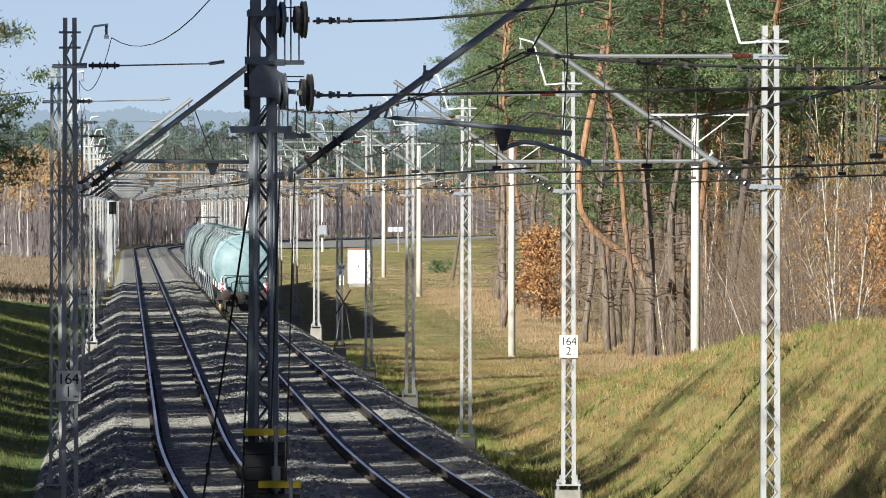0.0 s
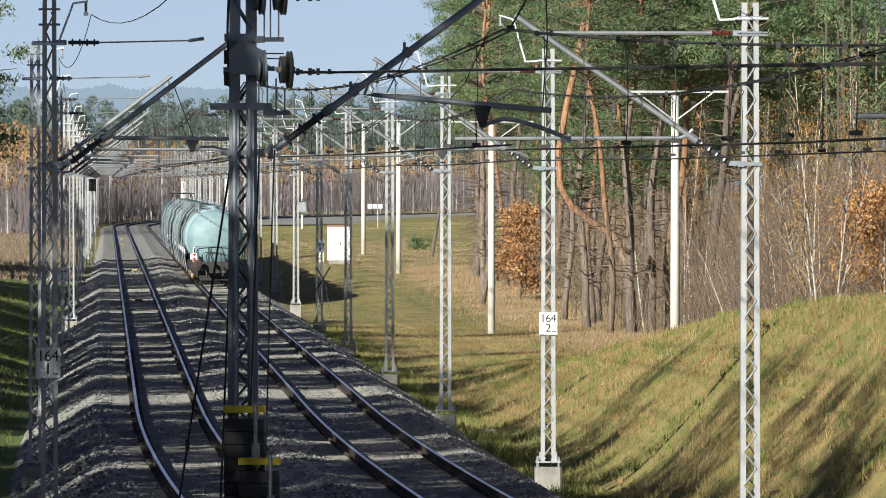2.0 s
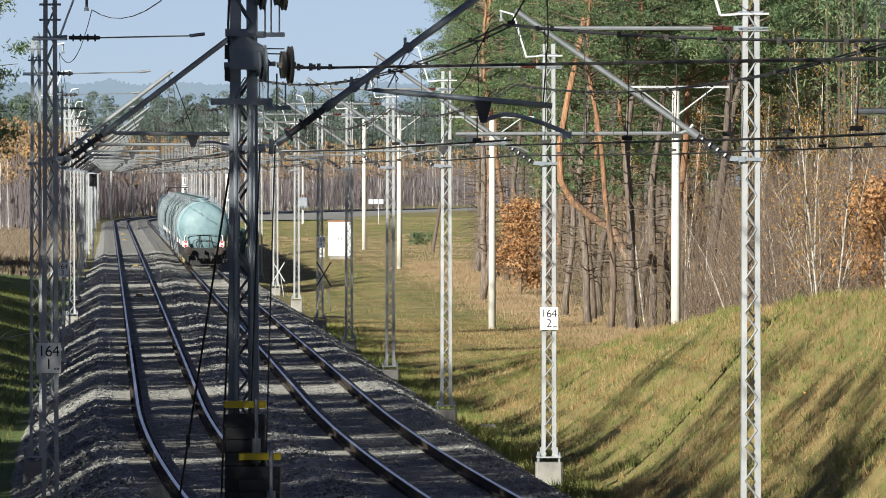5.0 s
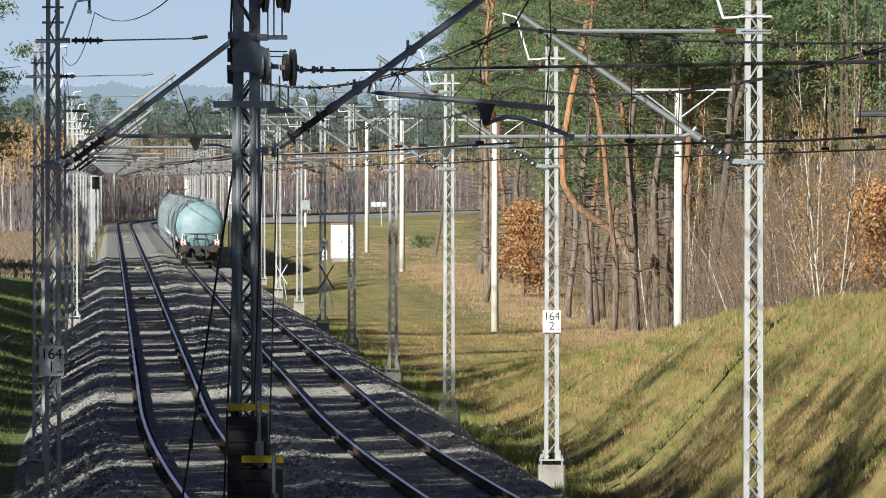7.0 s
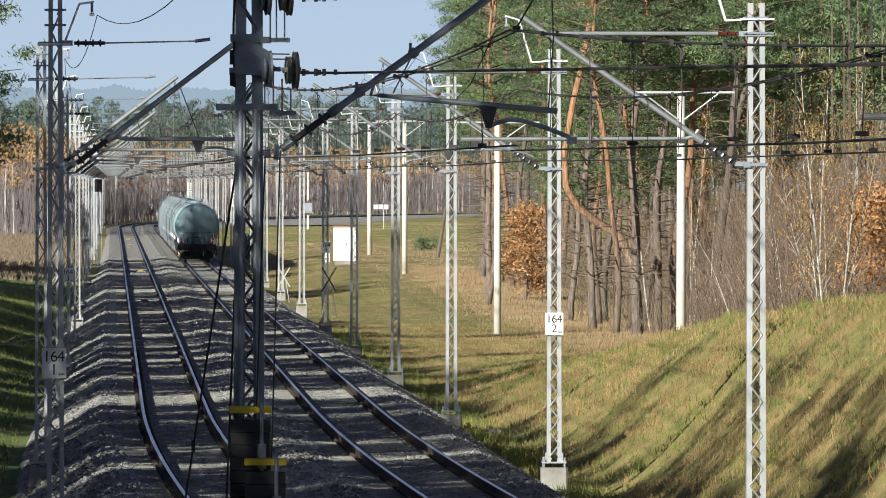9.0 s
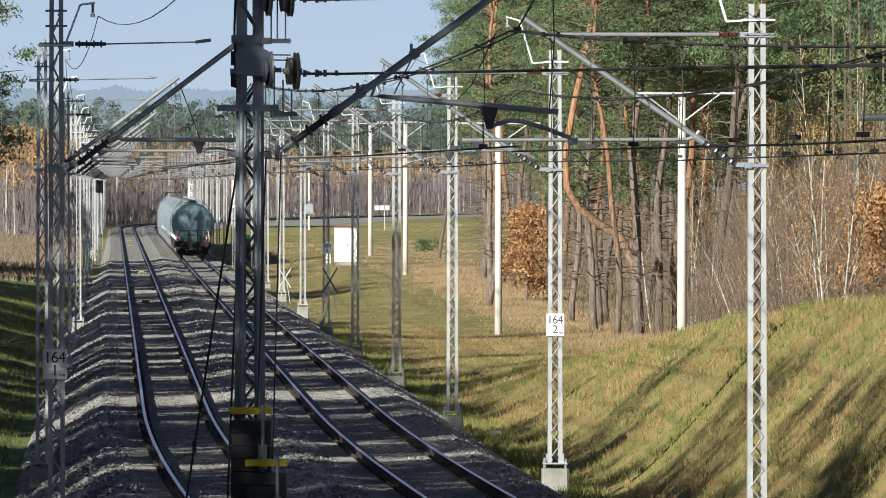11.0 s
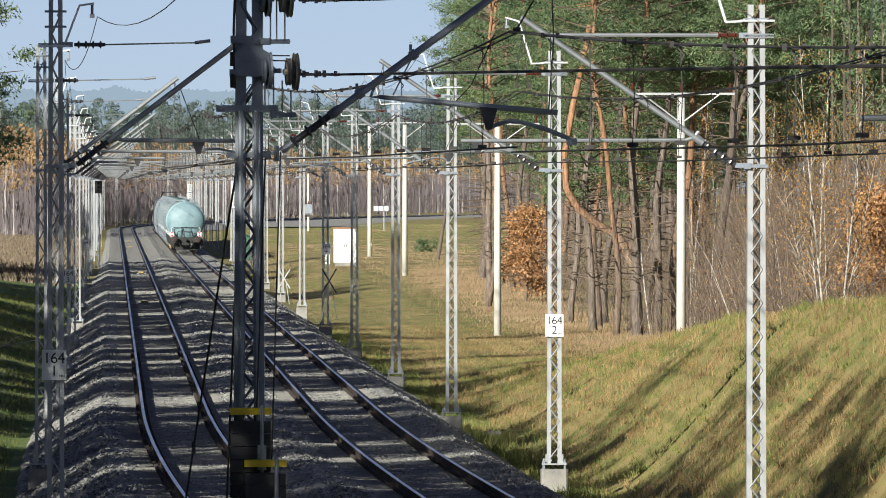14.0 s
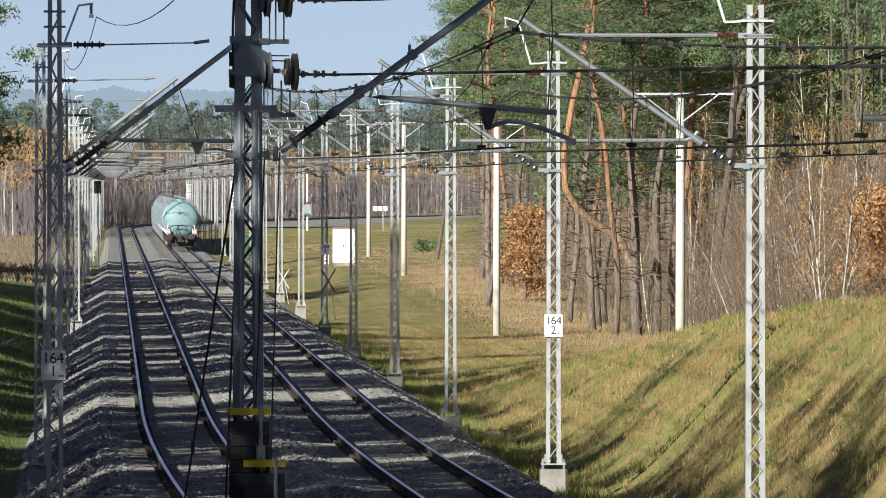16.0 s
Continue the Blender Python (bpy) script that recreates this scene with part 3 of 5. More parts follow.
def earth_arm(t, low=False):
    """Bent bright-zinc bracket for the earth wire, above the cantilever."""
    z0 = 0.42
    s = Shape()
    pts = [(0.05, 0, 7.74 + z0), (0.46, 0, 7.72 + z0), (0.72, 0, 8.58 + z0), (1.0, 0, 8.66 + z0)]
    if low:
        pts = [(0.05, 0, 7.36 + z0), (0.13, 0, 7.36 + z0), (0.36, 0, 7.97 + z0), (0.58, 0, 8.0 + z0)]
    for a, b in zip(pts, pts[1:]):
        a, b = Vector(a), Vector(b)
        for dy in (-0.05, 0.05):
            s.tube([a + Vector((0, dy, 0)), b + Vector((0, dy, 0))], 0.022, 4)
        for i in range(1, 5):
            p = a.lerp(b, i / 5)
            s.tube([p + Vector((0, -0.05, 0)), p + Vector((0, 0.05, 0))], 0.012, 4)
    s.box((-0.02, 0, pts[0][2]), (0.5, 0.26, 0.03))
    arm = part("earth_wire_bracket", s, M_ZINC, t, "bright zinc bent bracket")
    s = Shape()
    ex, ez = pts[-1][0] - 0.03, pts[-1][2]
    s.tube([(ex, 0, ez), (ex, 0, ez - 0.16)], 0.022, 6)
    s.box((ex, 0, ez - 0.19), (0.07, 0.16, 0.05))
    part("wire_clamp", s, M_STEEL_OLD_SHADE, arm)


def build_masts():
    protos = {}
    for key, kind, thin in (("a", "short", True), ("b", "long", False), ("c", "short", False), ("d", "long", True), ("e", "mid", False),
                            ("b_low", "long", False), ("c_low", "short", False)):
        t = thing("catenary_mast", "grey galvanised lattice catenary mast on a concrete footing", "catenary mast", "catenary masts along the line")
        if thin:
            mast_parts(t, 8.52, None, 0.0, 0.265, 0.205, 0.066, (0, 0.49))
        else:
            mast_parts(t, drop=0.16 if key.endswith("low") else 0.0)
        if thin:
            arm_parts(t, kind, True, None, 2.68, 7.36)
        else:
            arm_parts(t, kind)
        earth_arm(t, thin)
        protos[key] = t
    first = {}
    for i, y in enumerate(STATIONS):
        for side in (-1, 1):
            if i == 0 and side < 0:
                continue
            key = ("a" if i % 2 else "d") if side < 0 else ("b" if i % 2 else "c")
            if i == 0:
                key = "e"
            elif side > 0 and 3 <= i <= 6:
                key += "_low"
            u = lerp(y, [(160, -3.18), (216, -3.03), (320, -2.92)]) if side < 0 else 7.28 + {1: 0.09, 2: 0.12, 3: -0.06, 6: 0.07, 7: 0.1}.get(i, 0)
            turn = -math.degrees(heading(y)) + (180 if side > 0 else 0)
            m = pose(axis(y) + u, y, -0.42, 0, 0, turn)
            if key not in first:
                first[key] = protos[key]
                protos[key].matrix_basis = m
            else:
                copy_thing(protos[key], m)


def build_anchor_mast():
    """The nearest mast: cantilever over the track, tensioning wheels, and guarded counterweights."""
    y, x = 104.0, -1.89
    t = thing("anchor_mast", "grey lattice anchor mast with tensioning wheels, shade put into its colour", "catenary mast", m=pose(x, y, -0.42))
    # the darker steel carries the tree shade in the mast's colour
    mast_parts(t, 9.2, M_STEEL_OLD_SHADE, 0.0, 0.335, 0.245, 0.105)
    z0 = 0.42
    # strut, its insulator and hinge
    lo, hi = Vector((0.30, 0, 5.60 + z0)), Vector((2.95, 0, 7.53 + z0))
    d = (hi - lo).normalized()
    st = Shape()
    st.tube([lo + d * 0.60, lo + d * 0.72, lo + d * 0.74, hi], [0.046, 0.046, 0.036, 0.036], 12)
    strut = part("strut", st, M_STEEL_OLD_SHADE, t, smooth=True)
    s = Shape()
    insulator(s, lo + d * 0.1, lo + d * 0.6, 0.07, 3)
    part("insulator", s, M_INSUL, strut, "dark ribbed insulator")
    s = Shape()
    s.tube([lo + d * 0.02, lo + d * 0.16], 0.036, 8)
    for e in (-0.05, 0.05):
        s.tube([(0.27, e, lo.z - 0.09), (0.27, e, lo.z + 0.06)], 0.024, 8)
    s.box((0.19, 0, lo.z - 0.01), (0.14, 0.05, 0.04), bevel=0.01)
    for e in (-0.13, 0.13):
        s.box((0.0, e, lo.z - 0.03), (0.42, 0.025, 0.05))
    part("hinge_bracket", s, M_STEEL_OLD_SHADE, t)
    for f in (0.97, 1.62):
        c = Shape()
        c.tube([lo + d * (f - 0.035), lo + d * (f + 0.035)], 0.05, 10)
        c.box(lo + d * f + Vector((-0.03, 0, 0.06)), (0.03, 0.05, 0.08))
        part("pipe_clamp", c, M_STEEL_OLD_SHADE, strut)
    # registration tube hung from the strut, drop bracket and curved steady arm
    s = Shape()
    a, b = Vector((1.27, 0, 6.14 + z0)), Vector((3.02, 0, 5.985 + z0))
    s.tube([a, a.lerp(b, 0.1), a.lerp(b, 0.1001), b], [0.022, 0.022, 0.028, 0.028], 10)
    reg = part("registration_tube", s, M_STEEL_OLD_SHADE, t, smooth=True)
    s = Shape()
    s.tube([lo + d * 1.16, a + Vector((-0.08, 0, 0.0)), a], 0.016, 6)
    s.tube([a + Vector((0.14, 0, 0.02)), lo + d * 1.62], 0.008, 5)
    part("hanger", s, M_STEEL_OLD_SHADE, reg)
    xb, zb = 2.345, 6.04 + z0
    s = Shape()
    s.add([(xb - 0.09, -0.025, zb), (xb + 0.09, -0.025, zb), (xb + 0.03, -0.025, zb - 0.22), (xb - 0.03, -0.025, zb - 0.22),
           (xb - 0.09, 0.025, zb), (xb + 0.09, 0.025, zb), (xb + 0.03, 0.025, zb - 0.22), (xb - 0.03, 0.025, zb - 0.22)],
          [(0, 1, 2, 3), (7, 6, 5, 4), (0, 4, 5, 1), (1, 5, 6, 2), (2, 6, 7, 3), (3, 7, 4, 0)])
    part("drop_bracket", s, M_INSUL, reg)
    s = Shape()
    s.tube([(2.33, 0, 5.825 + z0), (2.42, 0, 5.868 + z0), (2.55, 0, 5.903 + z0), (2.68, 0, 5.89 + z0), (2.9, 0, 5.825 + z0), (3.14, 0, 5.73 + z0)], 0.022, 8)
    s.box((3.16, 0, 5.70 + z0), (0.1, 0.05, 0.07))
    part("steady_arm", s, M_STEEL_OLD_SHADE, reg)
    s = Shape()
    s.tube([(2.62, 0, 6.80 + z0), (2.84, 0, 7.18 + z0), hi], 0.01, 5)
    s.box((2.62, 0, 6.79 + z0), (0.08, 0.06, 0.06))
    s.tube([hi, (2.98, 0, 6.7 + z0), (2.93, 0, 5.99 + z0)], 0.008, 5)
    s.tube([(1.95, 0, 6.02 + z0), (2.17, 0, 6.25 + z0), (2.40, 0, 6.75 + z0)], 0.006, 5)
    part("suspension_rope", s, M_WIRE, t)
    # clamps round the mast: height, left end, right end, depth of bar
    for z, xa, xe, hh in ((6.70, -0.18, 0.12, 0.075), (6.375, -0.19, 0.15, 0.07), (6.025, -0.32, 0.28, 0.065), (7.16, -0.16, 0.16, 0.06)):
        s = Shape()
        for e in (-0.135, 0.135):
            s.box(((xa + xe) / 2, e, z + z0), (xe - xa, 0.04, hh), bevel=0.006)
        for px in (xa + 0.05, xe - 0.05):
            s.tube([(px, -0.2, z + z0), (px, 0.2, z + z0)], 0.014, 6)
        part("clamp", s, M_STEEL_OLD_SHADE, t)
    s = Shape()
    plate = [(-0.13, 6.35), (0.15, 6.33), (0.20, 6.40), (0.22, 6.56), (0.03, 6.66), (-0.02, 6.69), (-0.06, 6.65), (-0.14, 6.56)]
    n = len(plate)
    s.add([(px, e, pz + z0) for e in (-0.175, -0.155) for px, pz in plate],
          [tuple(range(n)), tuple(range(2 * n - 1, n - 1, -1))] + [(i, (i + 1) % n, n + (i + 1) % n, n + i) for i in range(n)])
    part("gusset", s, M_STEEL_OLD_SHADE, t)
    # brackets that stand out to the right and hold the rope rods
    for z, xa, xe in ((6.68, 0.1, 0.40), (5.965, 0.20, 0.46), (6.395, 0.12, 0.32)):
        s = Shape()
        s.box(((xa + xe) / 2, -0.1, z + z0), (xe - xa, 0.06, 0.045), bevel=0.008)
        s.tube([(xe - 0.02, -0.16, z + z0), (xe - 0.02, -0.04, z + z0)], 0.026, 8)
        s.box((xa + 0.06, -0.1, z + z0), (0.11, 0.1, 0.065), bevel=0.01)
        part("rope_bracket", s, M_STEEL_OLD_SHADE, t)
    for xr, za, zb in ((0.155, 5.99, 6.42), (0.24, 5.95, 6.44), (0.325, 5.95, 6.3), (0.41, 5.95, 6.2), (0.13, 6.7, 7.3), (0.21, 6.7, 7.3), (0.27, 6.7, 7.3), (0.35, 6.68, 7.05)):
        part("rope_rod", Shape().tube([(xr, -0.1, za + z0), (xr, -0.1, zb + z0)], 0.0085, 6), M_STEEL, t)
    # tensioning wheels: a pair of thin grooved discs, the inner pair on the mast, the outer pair on the wire's end
    # the outer pair's paler metal stands for sunlight falling on it
    for xc, zc, r, mat, gap in ((0.165, 6.40, 0.18, M_STEEL_OLD_SHADE, 0.03), (0.42, 6.385, 0.185, M_TURN, 0.035), (0.155, 7.1, 0.18, M_STEEL_OLD_SHADE, 0.03), (0.36, 7.1, 0.185, M_TURN, 0.035)):
        w = Shape()
        for k, dx in enumerate((-gap, gap)):
            q = r * (0.74 if k == 0 else 1.0)
            w.lathe([(0.04, dx - 0.012), (q * 0.82, dx - 0.010), (q * 0.85, dx - 0.02), (q, dx - 0.02), (q * 0.94, dx), (q, dx + 0.02), (q * 0.85, dx + 0.02),
                     (q * 0.82, dx + 0.010), (0.04, dx + 0.012)], "x", 30)
        w.lathe([(0.028, -0.09), (0.028, 0.09)], "x", 8)
        swing = Matrix.Rotation(radians(9), 3, "Z")
        w.v = [tuple(swing @ Vector(p) + Vector((xc, -0.1, zc + z0))) for p in w.v]
        wheel = part("tension_wheel", w, mat, t, "grooved grey tensioning wheel")
        s = Shape()
        s.box((xc + 0.01, -0.13, zc + z0), (0.17, 0.03, 0.055), bevel=0.008)
        s.tube([(xc - 0.04, -0.16, zc + z0), (xc - 0.04, -0.1, zc + z0)], 0.014, 6)
        s.tube([(xc + 0.05, -0.16, zc + z0), (xc + 0.05, -0.1, zc + z0)], 0.014, 6)
        part("yoke", s, mat, wheel)
    for z in (6.545, 6.495, 7.22):
        part("tension_rope", Shape().tube([(0.17, -0.1, z + z0), (0.40, -0.1, z - 0.003 + z0)], 0.007, 5), M_WIRE, t)
    for gx in (-0.077, 0.072):
        part("guide_tube", Shape().tube([(gx, -0.2, 6.0 + z0), (gx, -0.2, 0.3)], 0.024, 8), M_STEEL_OLD_SHADE, t)
    s = Shape()
    s.tube([(-0.135, -0.12, 7.2 + z0), (-0.15, -0.13, 6.8 + z0), (-0.14, -0.13, 6.22 + z0)], 0.013, 5)
    for za, zb in ((6.44, 6.58), (6.24, 6.36)):
        s.box((-0.16, -0.13, (za + zb) / 2 + z0), (0.05, 0.06, zb - za), bevel=0.01)
    part("conduit", s, M_WIRE, t)
    # counterweights: slabs between guide rails, yellow slab on top
    for cx, cy, top, n in ((0.02, -0.30, 3.10, 11), (0.17, -0.62, 2.60, 9)):
        c = thing("counterweight", "black slab counterweight with a yellow top hung on the anchor mast", "counterweight", "tensioning counterweights",
                  pose(x + cx, y + cy, 0))
        for k in range(n):
            s = Shape()
            z = top - 0.03 - 0.125 * k
            if k == 0:
                s.box((0, 0, z), (0.41, 0.3, 0.065), bevel=0.01)
                part("top_slab", s, M_YELLOW, c, "yellow painted top slab")
            else:
                s.box((0, 0, z - 0.03), (0.40, 0.29, 0.118), bevel=0.012)
                part("slab", s, M_BLACK, c)
        s = Shape()
        s.tube([(0.11, -0.16, top + 0.03), (0.11, -0.16, top + 0.02 - 0.13 * n)], 0.02, 6)
        s.tube([(0.11, -0.17, top - 0.36), (0.11, -0.17, top - 0.6)], 0.045, 8)
        part("guide_rod", s, M_STEEL_OLD_SHADE, c)
        s = Shape()
        s.tube([(0.06, 0, top), (0.14, 0.2 - cy * 0.2, 5.6)], 0.008, 5)
        part("hanging_rope", s, M_WIRE, c)
    for dx, top, foot in ((-0.12, (x - 0.13, y, 5.4), (x - 1.25, y + 8.5, -0.8)), (0.0, (x - 0.14, y, 4.2), (x - 0.50, y + 8.5, -0.8))):
        s = Shape()
        s.tube([top, foot], 0.011, 6)
        s.box(Vector(top).lerp(Vector(foot), 0.45), (0.04, 0.1, 0.12))
        tagged(part("guy_rod", s, M_WIRE), "thin dark steel guy rod of the anchor mast", "guy rod", "guy rods")


def sag_points(a, b, sag, n=14):
    a, b = Vector(a), Vector(b)
    return [a.lerp(b, i / n) - Vector((0, 0, 4 * sag * (i / n) * (1 - i / n))) for i in range(n + 1)]


def build_span(y0, y1, x0, x1, zm0, zm1, zc, group, sag=0.9, twin=0.07):
    t = thing("overhead_line_span", "dark copper catenary wires with droppers above the track", "overhead wire", group)
    for dx in (-twin, twin):
        s = Shape().tube(sag_points((x0 + dx, y0, zm0), (x1 + dx, y1, zm1), sag), 0.0095, 5)
        part("messenger_wire", s, M_WIRE, t)
        s = Shape().tube([(x0 + dx * 0.6, y0, zc), ((x0 + x1) / 2 + dx * 0.6, (y0 + y1) / 2, zc - 0.03), (x1 + dx * 0.6, y1, zc)], 0.008, 5)
        part("contact_wire", s, M_WIRE, t)
    n = 12 if y1 < 300 else 9 if y1 < 700 else 6
    for i in range(1, n):
        f = i / n
        x, y = x0 + (x1 - x0) * f, y0 + (y1 - y0) * f
        z = zm0 + (zm1 - zm0) * f - 4 * sag * f * (1 - f)
        s = Shape()
        s.tube([(x, y, z), (x + 0.015, y, (z + zc) / 2), (x, y, zc)], 0.0065, 4)
        s.box((x, y, z - 0.008), (0.15, 0.02, 0.016))
        for e in (-0.07, 0.07):
            s.box((x + e, y, z), (0.035, 0.05, 0.05))
        s.tube([(x - 0.02, y, z - 0.03), (x + 0.03, y, z - 0.09), (x, y, z - 0.14)], 0.009, 4)
        s.box((x, y, zc + 0.02), (0.09, 0.03, 0.035))
        part("dropper", s, M_WIRE, t)


def build_wires():
    for u, zm, zc in ((0.0, 6.78, 5.65), (4.0, 6.68, 5.6)):
        for i, (a, b) in enumerate(zip(STATIONS, STATIONS[1:])):
            g = 0.2 if i % 2 else -0.2
            build_span(a, b, axis(a) + u - g, axis(b) + u + g, zm, zm, zc, "overhead line spans", 0.3, 0.05)
        build_span(48, 104, axis(48) + u, axis(104) + u + 0.2, 6.0, zm, zc - 0.05, "overhead line spans", 0.12, 0.05)
    # wires of the section that ends at the anchor mast
    for z0, z1, nm in ((6.355, 5.85, "anchored contact wire"), (7.08, 7.3, "anchored messenger wire")):
        t = thing("anchored_wire", nm + " with strain insulator at the dark mast", "overhead wire", "anchored wires")
        s = Shape()
        s.tube(sag_points((-1.0, 103.6, z0), (axis(46) + 0.2, 46, z1), 0.0 if z1 < 6 else 0.3), 0.013, 5)
        part("conductor", s, M_WIRE, t)
        s = Shape()
        s.tube([(-1.40, 103.9, z0 + 0.005), (-1.0, 103.6, z0)], 0.014, 6)
        for f, r in ((0.12, 0.034), (0.2, 0.02), (0.42, 0.036), (0.5, 0.025), (0.62, 0.034), (0.9, 0.026)):
            p = Vector((-1.40, 103.9, z0)).lerp(Vector((-1.0, 103.6, z0)), f)
            s.box(p + Vector((0, 0, 0.008)), (0.035, 0.05, r * 2), bevel=0.008)
        part("turnbuckle", s, M_TURN, t, "pale weathered turnbuckle and shackles")
    # earth wires on the mast-top brackets, and feeders to the upper right
    for u, z in ((-2.55, 7.8), (6.31, 8.45)):
        t = thing("earth_wire", "thin dark earth wire on the mast-top brackets", "overhead wire", "earth wires")
        for a, b in zip(STATIONS, STATIONS[1:]):
            part("wire_span", Shape().tube(sag_points((axis(a) + u, a, z), (axis(b) + u, b, z), 0.45, 10), 0.007, 4), M_WIRE, t)


# ---- the tank train ----
PITCH = 15.0
RAKE = []


def build_wagon(t, last, paint):
    r, zc = 1.40, 2.42
    prof = [(0.02, 0.55)]
    for k in range(1, 9):
        a = k / 8 * math.pi / 2
        prof.append((r * math.sin(a), 1.15 - 0.6 * math.cos(a)))
    prof += [(r, 4.0), (r, 7.4), (r, 11.0), (r, 13.35)]
    for k in range(7, 0, -1):
        a = k / 8 * math.pi / 2
        prof.append((r * math.sin(a), 13.35 + 0.6 * math.cos(a)))
    prof.append((0.02, 13.95))
    tank = part("tank", Shape().lathe(prof, "y", 40, (0, 0, zc)), paint, t, "pale turquoise welded tank", smooth=True)
    for y in (1.18, 3.3, 5.5, 7.5, 9.5, 11.6, 13.3):
        s = Shape().lathe([(r, y - 0.07), (r + 0.045, y - 0.05), (r + 0.045, y + 0.05), (r, y + 0.07)], "y", 36, (0, 0, zc))
        part("band", s, paint, tank)
    s = Shape().lathe([(0.30, 0), (0.30, 0.18), (0.34, 0.18), (0.34, 0.24), (0.1, 0.28), (0.02, 0.28)], "z", 16, (0, 7.4, zc + r - 0.05))
    part("manhole", s, paint, tank)
    s = Shape()
    for x in (-0.35, 0.35):
        s.box((x, 7.4, zc + r + 0.08), (0.28, 5.2, 0.03))
        for y in (5.0, 6.6, 8.2, 9.8):
            s.box((x, y, zc + r + 0.02), (0.05, 0.05, 0.14))
    part("walkway", s, M_STEEL_OLD_SHADE, t)
    for x in (-0.75, 0.75):
        s = Shape()
        s.tube([(x, 4.9, zc + r - 0.15), (x, 4.9, zc + r + 0.26), (x, 9.9, zc + r + 0.26), (x, 9.9, zc + r - 0.15)], 0.018, 5)
        s.tube([(x, 7.4, zc + r - 0.15), (x, 7.4, zc + r + 0.26)], 0.018, 5)
        part("top_handrail", s, M_STEEL_OLD_SHADE, t)
    s = Shape()
    for x in (-0.62, 0.62):
        s.box((x, 7.4, 1.0), (0.16, 13.8, 0.28))
    for y in (0.55, 14.25):
        s.box((0, y, 1.02), (2.5, 0.16, 0.38), bevel=0.02)
        s.box((0, y, 0.72), (1.2, 0.12, 0.2))
    for y in (2.6, 12.2):
        s.box((0, y, 1.15), (2.1, 0.5, 0.3))
        for x in (-0.8, 0.8):
            s.box((x, y, 1.4), (0.2, 0.5, 0.6))
    part("underframe", s, M_FRAME, t)
    for y0, d in ((0.5, -1), (14.3, 1)):
        for x in (-0.875, 0.875):
            s = Shape()
            e = y0 + d * 0.5
            s.lathe([(0.11, min(y0, e)), (0.11, max(y0, e))], "y", 12, (x, 0, 1.06))
            b = part("buffer", s, M_FRAME, t)
            s = Shape().lathe([(0.05, e), (0.20, e + d * 0.005), (0.235, e + d * 0.02), (0.235, e + d * 0.05), (0.15, e + d * 0.07), (0.02, e + d * 0.075)],
                              "y", 18, (x, 0, 1.06))
            part("buffer_head", s, M_BUFFER, b, "rusty round buffer head")
        s = Shape()
        s.box((0, y0 + d * 0.2, 1.02), (0.12, 0.4, 0.16))
        s.tube([(0, y0 + d * 0.38, 1.02), (0.02, y0 + d * 0.45, 0.75), (0, y0 + d * 0.40, 0.5)], 0.03, 6)
        part("coupling", s, M_FRAME, t)
        # end platform: handrail loop over the end sill, brake pipe loops
        s = Shape()
        s.tube([(-1.02, y0, 1.1), (-1.02, y0, 1.86), (-0.94, y0, 1.95), (0.94, y0, 1.95), (1.02, y0, 1.86), (1.02, y0, 1.1)], 0.02, 6)
        for x in (-0.32, 0.32):
            s.tube([(x, y0, 1.1), (x, y0, 1.95)], 0.022, 6)
        part("end_handrail", s, M_FRAME, t, "dark steel handrail")
        for x in (-1.08, 1.08):
            h = Shape().tube([(x, y0 - d * 0.03, 1.2), (x, y0 - d * 0.03, 1.8), (x * 0.97, y0 - d * 0.03, 1.9), (x * 0.86, y0 - d * 0.03, 1.92)], 0.03, 6)
            part("handhold", h, M_WHITE, t, "white painted handhold")
        s = Shape()
        s.tube([(-0.62, y0, 1.2), (-0.6, y0, 1.6), (-0.45, y0, 1.68), (0.2, y0, 1.66), (0.5, y0, 1.62), (0.55, y0, 1.2)], 0.022, 5)
        s.tube([(-0.25, y0, 1.2), (-0.25, y0, 1.95)], 0.022, 5)
        part("brake_gear", s, M_FRAME, t)
        for x in (-0.45, 0.45):
            s = Shape().tube([(x, y0 + d * 0.1, 0.95), (x, y0 + d * 0.25, 0.75), (x * 0.9, y0 + d * 0.3, 0.5), (x * 0.8, y0 + d * 0.2, 0.45)], 0.025, 6)
            part("brake_hose", s, M_BLACK, t)
    for y in (2.6, 12.2):
        s = Shape()
        for x in (-1.0, 1.0):
            s.box((x, y, 0.55), (0.1, 2.5, 0.18), bevel=0.02)
            for e in (-0.9, 0.9):
                s.box((x, y + e, 0.48), (0.16, 0.36, 0.3), bevel=0.02)
        s.box((0, y, 0.6), (2.0, 0.3, 0.2))
        for e in (-1.3, 1.3):
            s.box((0, y + e, 0.5), (1.9, 0.12, 0.5), bevel=0.03)
        bogie = part("bogie", s, M_FRAME, t)
        for e in (-0.9, 0.9):
            s = Shape()
            for sx in (-1, 1):
                pr = [(0.1, sx * 0.82), (0.46, sx * 0.82), (0.46, sx * 0.71), (0.49, sx * 0.70), (0.49, sx * 0.67), (0.1, sx * 0.66)]
                s.lathe(pr, "x", 20, (0, y + e, 0.46))
            s.lathe([(0.08, -0.9), (0.08, 0.9)], "x", 8, (0, y + e, 0.46))
            part("wheelset", s, M_AXLE, bogie)
            for sx in (-1, 1):
                k = Shape().lathe([(0.02, sx * 1.16), (0.12, sx * 1.15), (0.13, sx * 1.06)], "x", 10, (0, y + e, 0.48))
